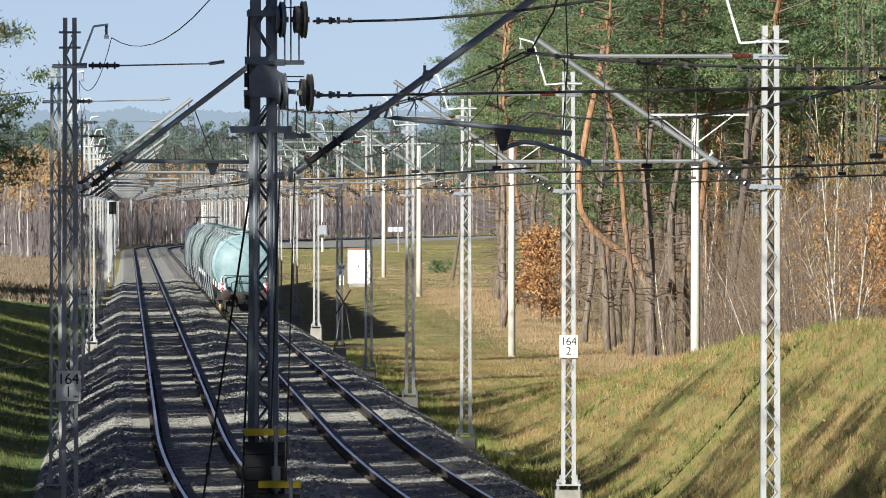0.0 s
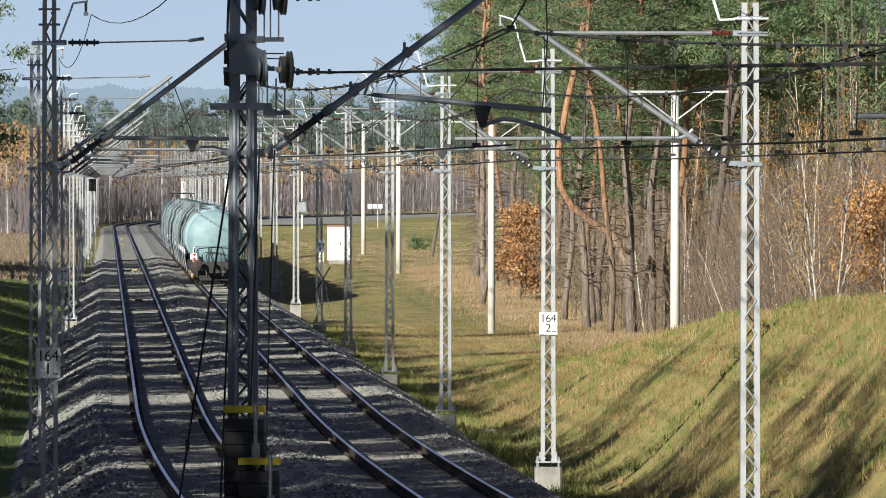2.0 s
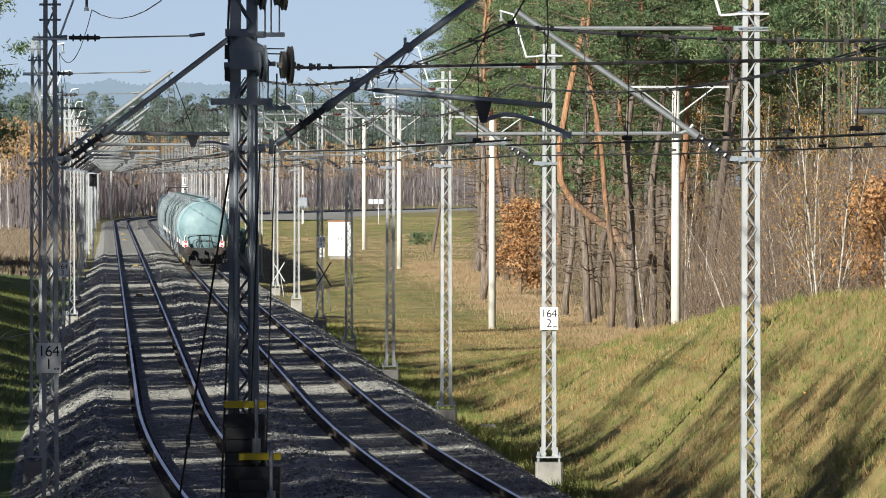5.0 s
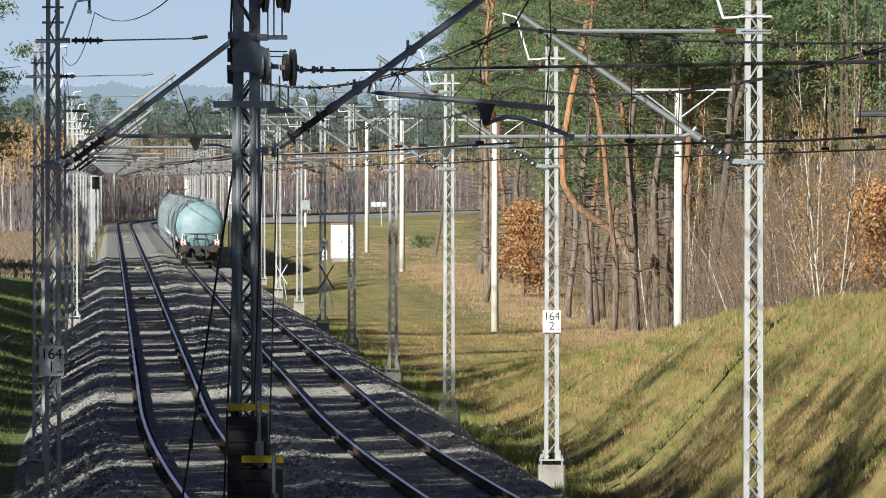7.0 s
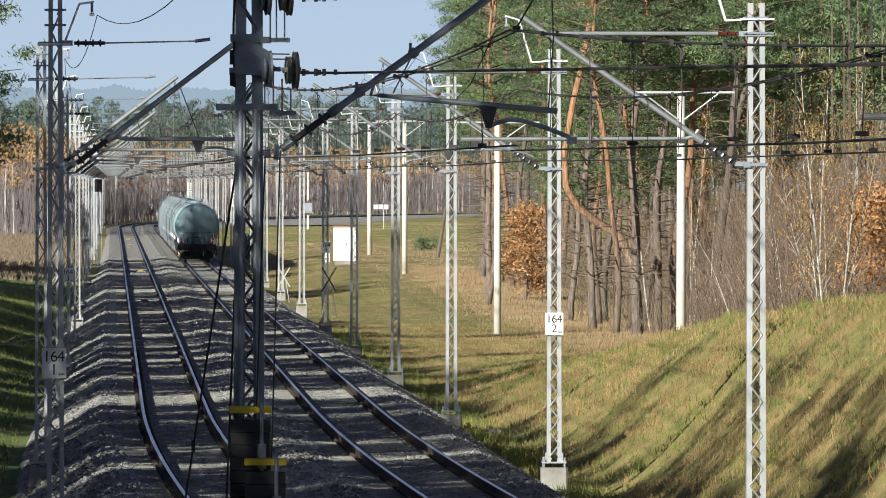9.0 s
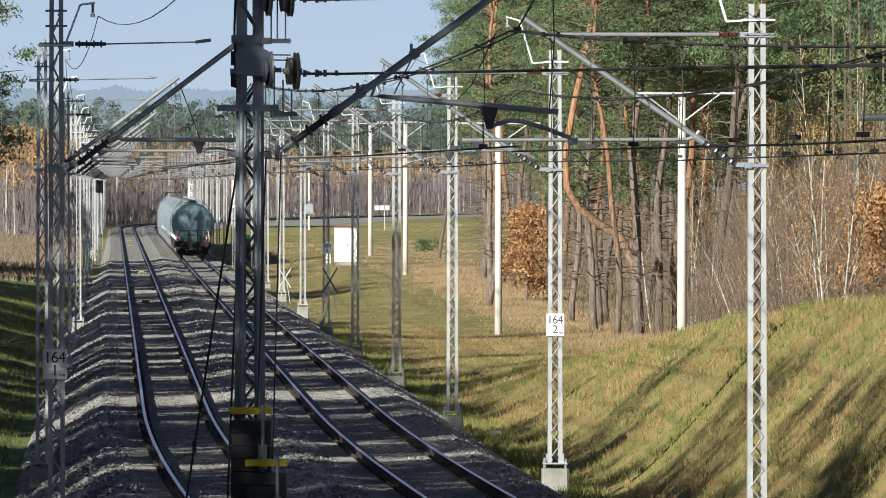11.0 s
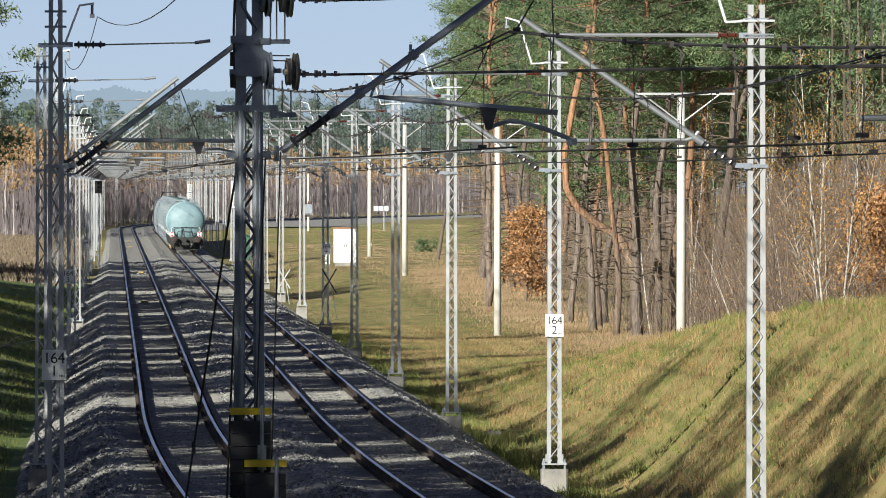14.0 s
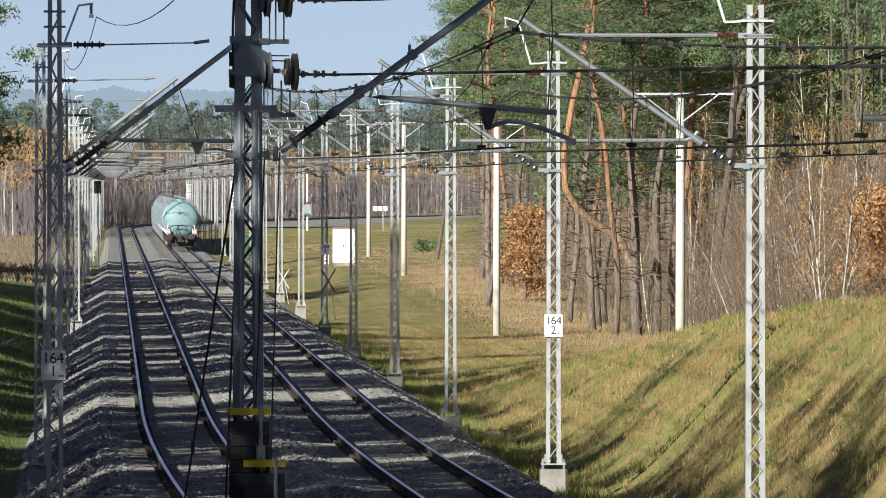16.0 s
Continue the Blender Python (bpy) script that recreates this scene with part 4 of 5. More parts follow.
                part("axle_cap", k, M_OCHRE if (e > 0) == (sx > 0) else M_ZINC, bogie, "pale painted axle-box cap")
    # ladders up the sides and small painted data panels
    for sx in (-1, 1):
        s = Shape()
        for y in (7.15, 7.65):
            s.tube([(sx * 1.36, y, 0.7), (sx * 1.5, y, 1.6), (sx * 1.5, y, 2.7), (sx * 1.2, y, 3.5), (sx * 0.75, y, 3.95)], 0.025, 5)
        for q in range(9):
            s.tube([(sx * (1.5 if q < 7 else 1.35), 7.15, 0.95 + 0.29 * q), (sx * (1.5 if q < 7 else 1.35), 7.65, 0.95 + 0.29 * q)], 0.014, 4)
        part("ladder", s, M_STEEL_OLD_SHADE, t)
        for y in (2.2, 4.4):
            part("data_panel", Shape().box((sx * (r + 0.004), y, 2.5), (0.02, 0.4, 0.25)), M_STEEL, t, "small pale data panel")
    part("valve", Shape().lathe([(0.05, 0.35), (0.12, 0.4), (0.12, 0.75), (0.2, 0.8), (0.2, 0.95)], "z", 10, (0, 7.4, 0)), M_OCHRE, t, "yellow outlet valve")
    for x in (-1.25, 1.25):
        for y in (0.85, 13.95):
            s = Shape()
            s.box((x, y, 0.55), (0.12, 0.6, 0.05))
            for e in (-0.25, 0.25):
                s.box((x, y + e, 0.82), (0.04, 0.04, 0.6))
            part("footstep", s, M_FRAME, t)
    if last:
        for x in (-1.02, 1.02):
            s = Shape()
            s.box((x, 0.42, 1.45), (0.27, 0.02, 0.34), bevel=0.004)
            b = part("tail_board", s, M_WHITE, t, "white and red tail board")
            for sg in (-1, 1):
                s = Shape()
                s.add([(x - 0.125, 0.405, 1.45 + sg * 0.155), (x + 0.125, 0.405, 1.45 + sg * 0.155), (x, 0.405, 1.45 + sg * 0.01)], [(0, 1, 2)])
                part("red_triangle", s, M_RED, b)


def build_train():
    protos = {}
    for k in range(15):
        key = k if k == 0 else 1 + k % 2
        if key not in protos:
            t = thing("tank_wagon", ("pale turquoise tank wagon with white and red tail boards", "dirty turquoise bogie tank wagon coupled in the train",
                                     "dirty grey-turquoise bogie tank wagon coupled in the train")[key], "tank wagon", "tank train")
            build_wagon(t, k == 0, (M_TANK, M_TANK_OLD, M_TANK_GREY)[key])
            protos[key] = t
        else:
            t = copy_thing(protos[key], pose(0, 0, 0))
        RAKE.append(t)


def motions():
    for k, t in enumerate(RAKE):
        rows = []
        for i in range(9):
            sec = 2.0 * i
            y = 493 + 21.6 * sec + PITCH * k
            rows.append((sec, pose(axis(y) + 4.0, y, 0.0, 0, 0, -math.degrees(heading(y)))))
        walk(t, rows)


# ---- plants ----
def blades(s, rnd, c, n, spread, length, width, up=0.35, mat=0, flat=0.7):
    """n narrow leaves scattered and fanned about the point c."""
    for _ in range(n):
        p = c + Vector((rnd.gauss(0, 1), rnd.gauss(0, 1), rnd.gauss(0, flat))) * spread
        d = Vector((rnd.gauss(0, 1), rnd.gauss(0, 1), rnd.gauss(up, 0.8))).normalized() * length * rnd.uniform(0.6, 1.3)
        w = d.cross(Vector((rnd.gauss(0, 1), rnd.gauss(0, 1), rnd.gauss(0, 1)))).normalized() * width * rnd.uniform(0.6, 1.3)
        s.add([p - w, p + w, p + d], [(0, 1, 2)], mat)


def build_pine(seed, h, crown_from, r=0.19, lean=0.0, spread=2.3, dense=1.0, red=False, bow=1.1):
    rnd = random.Random(seed)
    t = thing("pine", "tall Scots pine with slender orange trunk and green crown" if red else "tall Scots pine with thick grey-brown trunk and green crown", "pine tree", "pines at the forest edge")
    s = Shape()
    pts, rs = [], []
    bx, by = rnd.uniform(-bow, bow), rnd.uniform(-0.5, 0.5)
    n = 18
    for i in range(n + 1):
        f = i / n
        pts.append(Vector((lean * h * f + bx * math.sin(f * 3.0) + 0.2 * math.sin(f * 9 + seed) + 0.08 * math.sin(f * 21 + seed * 2), by * math.sin(f * 2.6), h * f - 0.3)))
        rs.append(r * (1.25 if i == 0 else 1.0) * (1 - 0.78 * f))
    s.tube(pts, rs, 9)

    def on(z):
        f = max(0.0, min(0.999, (z + 0.3) / h)) * n
        return pts[int(f)].lerp(pts[int(f) + 1], f - int(f))
    for _ in range(44):
        z = rnd.uniform(1.5, crown_from + 2.5)
        a = rnd.uniform(0, 6.28)
        ln = rnd.uniform(0.5, 2.3)
        p = on(z)
        q = p + Vector((math.cos(a) * ln * 0.5, math.sin(a) * ln * 0.5, rnd.uniform(-0.1, 0.25)))
        e = q + Vector((math.cos(a + 0.4) * ln * 0.5, math.sin(a + 0.4) * ln * 0.5, rnd.uniform(-0.3, 0.15)))
        s.tube([p, q, e], [0.035, 0.022, 0.008], 3, False, mat=1)
    cr = Shape()
    # the crown is fullest in its lower half
    k = int(64 * dense)
    for i in range(k):
        f = ((i + rnd.random()) / k) ** 1.45
        z = crown_from + (h - 0.6 - crown_from) * f
        a = i * 2.4 + rnd.uniform(-0.4, 0.4)
        ln = spread * (0.45 + 0.6 * math.sin(math.pi * (0.22 + 0.72 * f))) * rnd.uniform(0.6, 1.2)
        p = on(z)
        q = p + Vector((math.cos(a) * ln * 0.55, math.sin(a) * ln * 0.55, 0.1 * ln + rnd.uniform(-0.1, 0.2)))
        e = p + Vector((math.cos(a) * ln, math.sin(a) * ln, 0.22 * ln + rnd.uniform(-0.3, 0.3)))
        s.tube([p, q, e], [0.05 * (1 - 0.5 * f), 0.03, 0.01], 3, False, mat=1)
        thin = 0.3 if z > 16 else 1.0
        for spot, m in ((e, 138), (q.lerp(e, 0.45), 112)):
            cc = spot + Vector((rnd.gauss(0, 0.3), rnd.gauss(0, 0.3), rnd.gauss(0.1, 0.18)))
            blades(cr, rnd, cc, int(m * thin * rnd.uniform(0.7, 1.2)), rnd.uniform(0.2, 0.33), 0.17, 0.027, 0.6, 0, 0.45)
    blades(cr, rnd, on(h - 0.4), 60, 0.35, 0.28, 0.035, 0.9)
    part("trunk", s, [M_PINEBARK_RED if red else M_PINEBARK, M_TWIG], t, "flaking orange bark" if red else "furrowed grey-brown bark", smooth=True)
    part("crown", cr, M_NEEDLE, t, "clumped dark green needles")
    return t


def build_birch(seed, h, leaves=260, r=0.07, leaf=None, lean=0.0):
    rnd = random.Random(seed)
    t = thing("birch", "slender white birch with a few yellow leaves", "birch tree", "birches at the forest edge")
    s = Shape()
    pts, rs = [], []
    bx = rnd.uniform(-0.3, 0.3)
    for i in range(10):
        f = i / 9
        pts.append(Vector((lean * h * f + bx * math.sin(f * 3), 0.2 * math.sin(f * 4 + seed), h * f - 0.2)))
        rs.append(r * (1 - 0.85 * f))
    s.tube(pts, rs, 7)
    lv = Shape()
    for i in range(46):
        f = rnd.uniform(0.15, 0.97)
        p = pts[int(f * 9)].lerp(pts[min(9, int(f * 9) + 1)], f * 9 - int(f * 9))
        a = rnd.uniform(0, 6.28)
        ln = rnd.uniform(0.7, 2.1) * (1.2 - f)
        e = p + Vector((math.cos(a) * ln * 0.6, math.sin(a) * ln * 0.6, ln * rnd.uniform(0.5, 1.0)))
        s.tube([p, p.lerp(e, 0.5) + Vector((0, 0, 0.05)), e], [0.016, 0.011, 0.005], 4, mat=rnd.choice((0, 1, 1, 1)))
        for _ in range(leaves // 46):
            blades(lv, rnd, p.lerp(e, rnd.uniform(0.3, 1.1)), 1, 0.2, 0.055, 0.024, -0.2)
    part("trunk", s, [M_BIRCHBARK, M_TWIG], t, "white peeling bark", smooth=True)
    part("leaves", lv, leaf or M_GOLD, t, "sparse yellow leaves")
    return t


def build_oak(seed, h, w, n=5200):
    """Young oak that has kept its dry leaves, in uneven clumps with gaps."""
    rnd = random.Random(seed)
    t = thing("young_oak", "young oak with dry orange-brown leaves", "oak tree", "young oaks")
    st, lv = Shape(), Shape()
    st.tube([(0, 0, -0.2), (0.05, 0, h * 0.4), (0, 0.05, h * 0.95)], [0.09, 0.06, 0.012], 6)
    cl = []
    for i in range(34):
        z = h * rnd.uniform(0.16, 0.97)
        f = z / h
        rr = w * 0.5 * (math.sin(math.pi * min(1, 0.22 + 0.72 * f)) ** 0.7)
        a = rnd.uniform(0, 6.28)
        q = rnd.uniform(0.45, 1.0)
        c = Vector((math.cos(a) * rr * q, math.sin(a) * rr * q, z))
        cl.append(c)
        st.tube([(0, 0, max(0.2, z - rr * 0.5)), c], [0.03, 0.008], 4)
    for c in cl:
        blades(lv, rnd, c, n // len(cl), 0.34 * (w / 2.1) ** 0.5, 0.12, 0.065, -0.1)
    part("stem", st, M_TWIG, t)
    part("leaves", lv, M_OAK, t, "dry brown leaves")
    return t


def build_plants():
    rnd = random.Random(21)
    pines = [build_pine(1, 22, 10.2, 0.25, 0.06), build_pine(2, 20, 8.6, 0.17, -0.04, red=True), build_pine(3, 23, 10.8, 0.27, 0.02), build_pine(4, 18, 7.6, 0.2, -0.03),
             build_pine(5, 21, 9.6, 0.25, 0.07, 3.0), build_pine(6, 12, 5.6, 0.14, 0, 2.7, 0.8), build_pine(7, 21, 9.4, 0.17, 0.08, red=True),
             build_pine(8, 19, 8.4, 0.21, -0.02, 3.2, red=True)]
    used = set()

    def put(protos, i, x, y, turn):
        p = protos[i]
        m = pose(x, y, land(x, y), 0, 0, turn)
        if id(p) not in used:
            used.add(id(p))
            p.matrix_basis = m
            return p
        return copy_thing(p, m)
    # forest edge to the right of the line: distance along the line, distance into the wood, tree, turn
    edge = ((448, 7.48, -0.058, 0.15, True, 10.5), (462, 8.06, 0.01, 0.14, True, 9.5), (450, 8.09, 0.045, 0.22, False, 10.8), (458, 9.23, 0.015, 0.18, False, 10.0),
            (452, 9.81, 0.05, 0.20, True, 10.5), (466, 11.0, 0.02, 0.16, True, 10.5), (474, 10.8, 0.015, 0.15, True, 10.0), (446, 10.82, 0.18, 0.24, False, 11.0),
            (452, 11.59, 0.15, 0.22, False, 11.0), (462, 6.49, 0.01, 0.17, False, 5.2), (470, 6.95, -0.03, 0.14, True, 9.5), (476, 7.39, 0.03, 0.17, False, 6.5),
            (480, 6.02, -0.01, 0.15, False, 5.5), (455, 13.2, 0.04, 0.20, False, 9.0), (460, 14.7, 0.02, 0.20, False, 8.0), (478, 13.1, -0.02, 0.16, True, 9.5),
            (470, 16.4, 0.01, 0.20, False, 6.5), (475, 17.7, -0.02, 0.20, False, 10.0), (480, 19.0, 0.01, 0.20, False, 10.0), (520, 2.32, 0.0, 0.15, True, 9.0),
            (530, 2.09, 0.03, 0.18, False, 9.0), (570, 3.67, -0.01, 0.15, True, 9.0), (565, 4.33, 0.0, 0.18, False, 8.5), (575, 3.1, -0.01, 0.17, False, 8.0),
            (560, 4.94, 0.01, 0.16, True, 8.5))
    for k, (y, x, lean, r, red, crown) in enumerate(edge):
        t = build_pine(100 + k, 20.0 + 3 * rnd.random(), crown, r, lean, 2.6, 1.0, red, 0.25)
        t.matrix_basis = pose(x, y, land(x, y))
    for y, x, i, turn in ((590, 3.2, 2, 10), (640, 2.6, 4, 60), (660, 3.5, 1, 160), (610, 2.2, 3, 220)):
        put(pines, i, x, y, turn)
    for k in range(30):
        y = 470 + 230 * (k / 30) + rnd.uniform(-4, 4)
        front = lerp(y, [(370, 17.0), (400, 14.0), (455, 10.2), (520, 6.8), (640, 3.4), (700, 2.6)])
        x = front + rnd.random() ** 1.4 * 13
        put(pines, rnd.choice([0, 1, 2, 3, 4, 6, 7, 5]), x, y, rnd.uniform(0, 360))
    # one old pine with a swept, bent trunk
    t = thing("bent_pine", "old Scots pine with a bent leaning orange trunk", "pine tree")
    x0, y0 = 8.3, 455.0
    t.matrix_basis = pose(x0, y0, land(x0, y0))
    z0 = land(x0, y0)
    s, cr = Shape(), Shape()
    pts = [Vector((px - x0, 0.4 * math.sin(px), pz - z0)) for px, pz in ((8.5, -1.4), (8.25, 1.6), (7.6, 2.95), (6.7, 3.5), (5.8, 4.2), (5.3, 5.1), (5.25, 6.6), (5.6, 8.6),
                                                                      (6.1, 10.8), (6.4, 12.6), (6.6, 15.0))]
    s.tube(pts, [0.2, 0.19, 0.18, 0.17, 0.16, 0.15, 0.145, 0.135, 0.12, 0.1, 0.05], 9)
    for i in range(26):
        p = pts[9].lerp(pts[10], rnd.random())
        e = p + Vector((rnd.gauss(0, 1.1), rnd.gauss(0, 1.1), rnd.uniform(-0.3, 0.9)))
        s.tube([p, e], [0.04, 0.012], 3, False)
        blades(cr, rnd, e, 130, 0.32, 0.17, 0.026, 0.6, 0, 0.5)
    part("trunk", s, M_PINEBARK_RED, t, "flaking orange bark", smooth=True)
    part("crown", cr, M_NEEDLE, t, "clumped green needles")
    # a pine on the left bank reaches into view
    put(pines, 5, -14.85, 300, 40)
    birches = [build_birch(11, 9, 900, 0.036, None, 0.10), build_birch(12, 7.5, 800, 0.03, None, 0.24), build_birch(13, 10, 900, 0.04, None, -0.08), build_birch(14, 6, 700, 0.024, None, -0.28)]
    for k in range(64):
        y = 320 + 150 * rnd.random() ** 1.4
        front = lerp(y, [(300, 11.5), (360, 11.0), (430, 9.4), (520, 6.4)])
        x = front + rnd.random() * 9 + (2 if rnd.random() < 0.4 else 0)
        put(birches, rnd.randrange(4), x, y, rnd.uniform(0, 360))
    o = build_oak(31, 4.6, 2.7, 8000)
    o.matrix_basis = pose(4.17, 530, land(4.17, 530))
    o = build_oak(32, 5.4, 4.3, 21000)
    o.matrix_basis = pose(14.7, 332, land(14.7, 332) - 0.3)


GAPS = [(221, 224), (266, 277), (300, 303), (328, 333), (356, 358), (378, 386), (412, 416), (445, 455), (492, 498), (530, 545)]


def build_belt():
    """Young pines out of view on the left bank, whose shade falls across the line in bands."""
    rnd = random.Random(51)
    s = Shape()
    lean = 1 / math.tan(SUN_AZ - math.pi)
    for k in range(1050):
        y = -60 + 775 * k / 1050 + rnd.uniform(-2, 2)
        u = -11.0 - rnd.random() * 6 - max(0, y - 380) * 0.024
        x = axis(max(y, 60)) + u
        guard, broad, side_of = 0, 1.0, -3.1
        for d, side, half, hh in ((216, -3.1, 1.5, 10.2), (272, -3.1, 1.5, 10.0), (328, -3.1, 1.5, 9.8), (328, 7.3, 1.2, 9.6), (384, 7.3, 1.3, 11.2), (440, 7.3, 1.4, 12.2)):
            if abs(y + (axis(d) + side - x) * lean - d) < half:
                guard, side_of = hh, side
        if not guard and any(p - 0.5 < y + (2 - u) * lean < q + 0.5 for p, q in GAPS):
            continue
        z = land(x, max(y, 60))
        h = rnd.uniform(6.4, 7.2) + (-u - 11) * 0.15
        if y < 330 and noise.noise((y * 0.05, 3, 1)) > -0.1 and rnd.random() < 0.085:
            h, broad = rnd.uniform(10.6, 12.8), 1.3
        if -5.5 < y + (-5.8 - x) * lean - 160 < 2.8:
            h, guard = rnd.uniform(11.2, 12.2), 11.7
        if 100.5 < y + (-1.5 - x) * lean < 108:
            h, broad = rnd.uniform(17, 20), 0.8
        reach = y + (axis(y) + 4 - x) * lean
        if reach > 480:
            h = rnd.uniform(4.6, 6.4)
            if any(p < reach < q for p, q in ((568, 592), (652, 661), (675, 692), (733, 745))):
                h = rnd.uniform(9, 11.5)
                if reach > 725:
                    h, broad = h + 3.0, 1.5
            elif reach > 722 or any(p < reach < q for p, q in ((630, 650), (664, 673))):
                continue
        if any(abs(y + (axis(d) + 7.3 - x) * lean - d) < k for d, k in ((160, 3.2), (216, 2.6))):
            continue
        if guard:
            h = guard + rnd.uniform(-0.4, 0.4)
        h += max(0, y - 380) * 0.0055
        w = (0.15 * h + 0.85) * broad
        if h < 16:
            h += 0.28 * (4 - u if not guard else side_of - u)
        if y > 190 and rnd.random() < 0.12 and not guard:
            continue
        s.tube([(x, y, z - 0.3), (x, y, z + h * 0.95)], [0.12, 0.03], 5, False, 1)
        for _ in range(int(26 * h * broad)):
            f = 0.14 + 0.86 * rnd.random() ** 1.1
            rr = w * (1.04 - f) ** 0.38 * rnd.random() ** 0.5
            a = rnd.uniform(0, 6.28)
            blades(s, rnd, Vector((x + math.cos(a) * rr, y + math.sin(a) * rr, z + h * f)), 1, 0.12, 0.6, 0.17, 0.3)
    # taller unseen wood behind it, near the bridge, added to block low sky light
    for k in range(150):
        y = -90 + 190 * rnd.random()
        x = rnd.uniform(-75, -24) if y > -25 else rnd.uniform(-75, 60)
        z = land(x, max(y, 60)) if x < 0 else 0.0
        h = rnd.uniform(13, 19)
        s.tube([(x, y, z - 0.5), (x, y, z + h * 0.95)], [0.2, 0.04], 5, False, 1)
        for _ in range(260):
            f = rnd.random()
            rr = 3.0 * (1.04 - f) ** 0.5 * rnd.random() ** 0.5
            a = rnd.uniform(0, 6.28)
            blades(s, rnd, Vector((x + math.cos(a) * rr, y + math.sin(a) * rr, z + h * (0.15 + 0.85 * f))), 1, 0.12, 1.0, 0.35, 0.3)
    tagged(part("young_pine_belt", s, [M_BELT, M_PINEBARK]), "belt of young pines out of view, with wood added by the bridge for shade", "pine trees", kind="stuff")


def build_brush():
    """Bare undergrowth inside the forest edge, and dry grass along it."""
    rnd = random.Random(8)
    s = Shape()
    for _ in range(4300):
        y = 300 + 340 * rnd.random()
        front = lerp(y, [(300, 11.0), (370, 11.0), (430, 8.6), (520, 5.2), (640, 2.0)])
        x = front + rnd.random() ** 1.2 * 20
        z = land(x, y)
        h = 0.6 + 3.6 * rnd.random() ** 1.8
        dx, dy = rnd.gauss(0, 0.38) * h, rnd.gauss(0, 0.3) * h
        e = Vector((x + dx, y + dy, z + h))
        mid = Vector((x + dx * 0.4, y + dy * 0.4, z + h * 0.55))
        s.tube([(x, y, z - 0.1), mid, e], [0.016, 0.011, 0.004], 3, False)
        for _ in range(2):
            q = mid.lerp(e, rnd.uniform(-0.5, 0.7))
            s.tube([q, q + Vector((rnd.gauss(0, 0.35), rnd.gauss(0, 0.35), rnd.uniform(0.2, 0.7)))], [0.008, 0.003], 3, False)
    th = Shape()
    for k in range(3100):
        y = rnd.uniform(325, 430)
        x = lerp(y, [(325, 10.6), (370, 10.9), (420, 9.6)]) + rnd.random() * 7
        h = 1.5 + 5.5 * rnd.random() ** 1.3
        if k > 2300:
            y, h = rnd.uniform(340, 420), 3 + 6.5 * rnd.random()
            x = 13.6 + 5.5 * rnd.random()
        if x > 12 and y < 345:
            y += 22
        z = land(x, y)
        lean = Vector((rnd.gauss(0, 0.25) * h, rnd.gauss(0, 0.25) * h, h))
        p = Vector((x, y, z - 0.1))
        th.tube([p, p + lean * 0.5 + Vector((0, 0, 0.1 * h)), p + lean], [0.02, 0.013, 0.004], 3, False, 2 if rnd.random() < 0.05 else 0)
        for _ in range(5):
            q = p + lean * rnd.uniform(0.25, 0.95)
            th.tube([q, q + Vector((rnd.gauss(0, 0.5), rnd.gauss(0, 0.4), rnd.uniform(0.2, 0.9)))], [0.009, 0.003], 3, False)
            blades(th, rnd, q + Vector((rnd.gauss(0, 0.3), 0, rnd.uniform(0.1, 0.6))), rnd.choice((0, 0, 1, 2)) * (3 if k > 2300 else 1), 0.3, 0.055, 0.025, -0.2, rnd.choice((1, 3)))
    tagged(part("birch_thicket", th, [M_THICKET, M_GOLD, M_BIRCHBARK, M_OAK]), "brown birch thicket with some yellow leaves", "thicket", kind="stuff")
    tagged(part("undergrowth", s, M_TWIG), "bare brown undergrowth at the forest edge", "undergrowth", kind="stuff")
    g, d, hay, scrub = Shape(), Shape(), Shape(), Shape()
    for _ in range(245000):
        y = 175 + 300 * rnd.random() ** 1.6
        u = rnd.uniform(7.9, 24)
        x = axis(y) + u
        if x / y > 0.045:
            continue
        z = ground_z(u, y)
        dry = noise.noise((u * 0.35, y * 0.08, 11)) + 0.5 * noise.noise((u * 1.6, y * 0.5, 5)) + rnd.gauss(0, 0.2) + (0.2 if y > 380 else 0) > -0.12
        h = rnd.uniform(0.04, 0.15) * (1.2 if dry else 1.0)
        a = rnd.uniform(0, 6.28)
        w = Vector((math.cos(a), math.sin(a), 0)) * 0.008
        p = Vector((x, y, z - 0.02))
        (d if dry else g).add([p - w, p + w, p + Vector((rnd.gauss(0, 0.35) * h, rnd.gauss(0, 0.35) * h, h))], [(0, 1, 2)])
    for _ in range(60000):
        y = 380 + 270 * rnd.random()
        front = lerp(y, [(370, 10.5), (430, 8.6), (520, 5.2), (640, 2.0)])
        x = front - 2.4 - abs(rnd.gauss(0, 1.6)) + rnd.random() * 5
        z = land(x, y)
        h = rnd.uniform(0.06, 0.24)
        w = Vector((0.008, rnd.uniform(-0.01, 0.01), 0))
        p = Vector((x, y, z - 0.02))
        hay.add([p - w, p + w, p + Vector((rnd.gauss(0, 0.3) * h, rnd.gauss(0, 0.3) * h, h))], [(0, 1, 2)])
    for _ in range(150000):
        y = 360 + 950 * rnd.random() ** 1.25
        u = 7.9 + rnd.random() * min(60, 12 + (y - 360) * 0.08)
        x = axis(y) + u
        z = land(x, y)
        dry = noise.noise((u * 0.12, y * 0.02, 31)) + rnd.gauss(0, 0.22) + lerp(y, [(380, -0.1), (470, -0.05), (590, -0.02), (660, 0.4), (860, 0.35), (980, -0.25)]) > 0.05
        h = rnd.uniform(0.04, 0.09) * (1.3 if dry else 1.0)
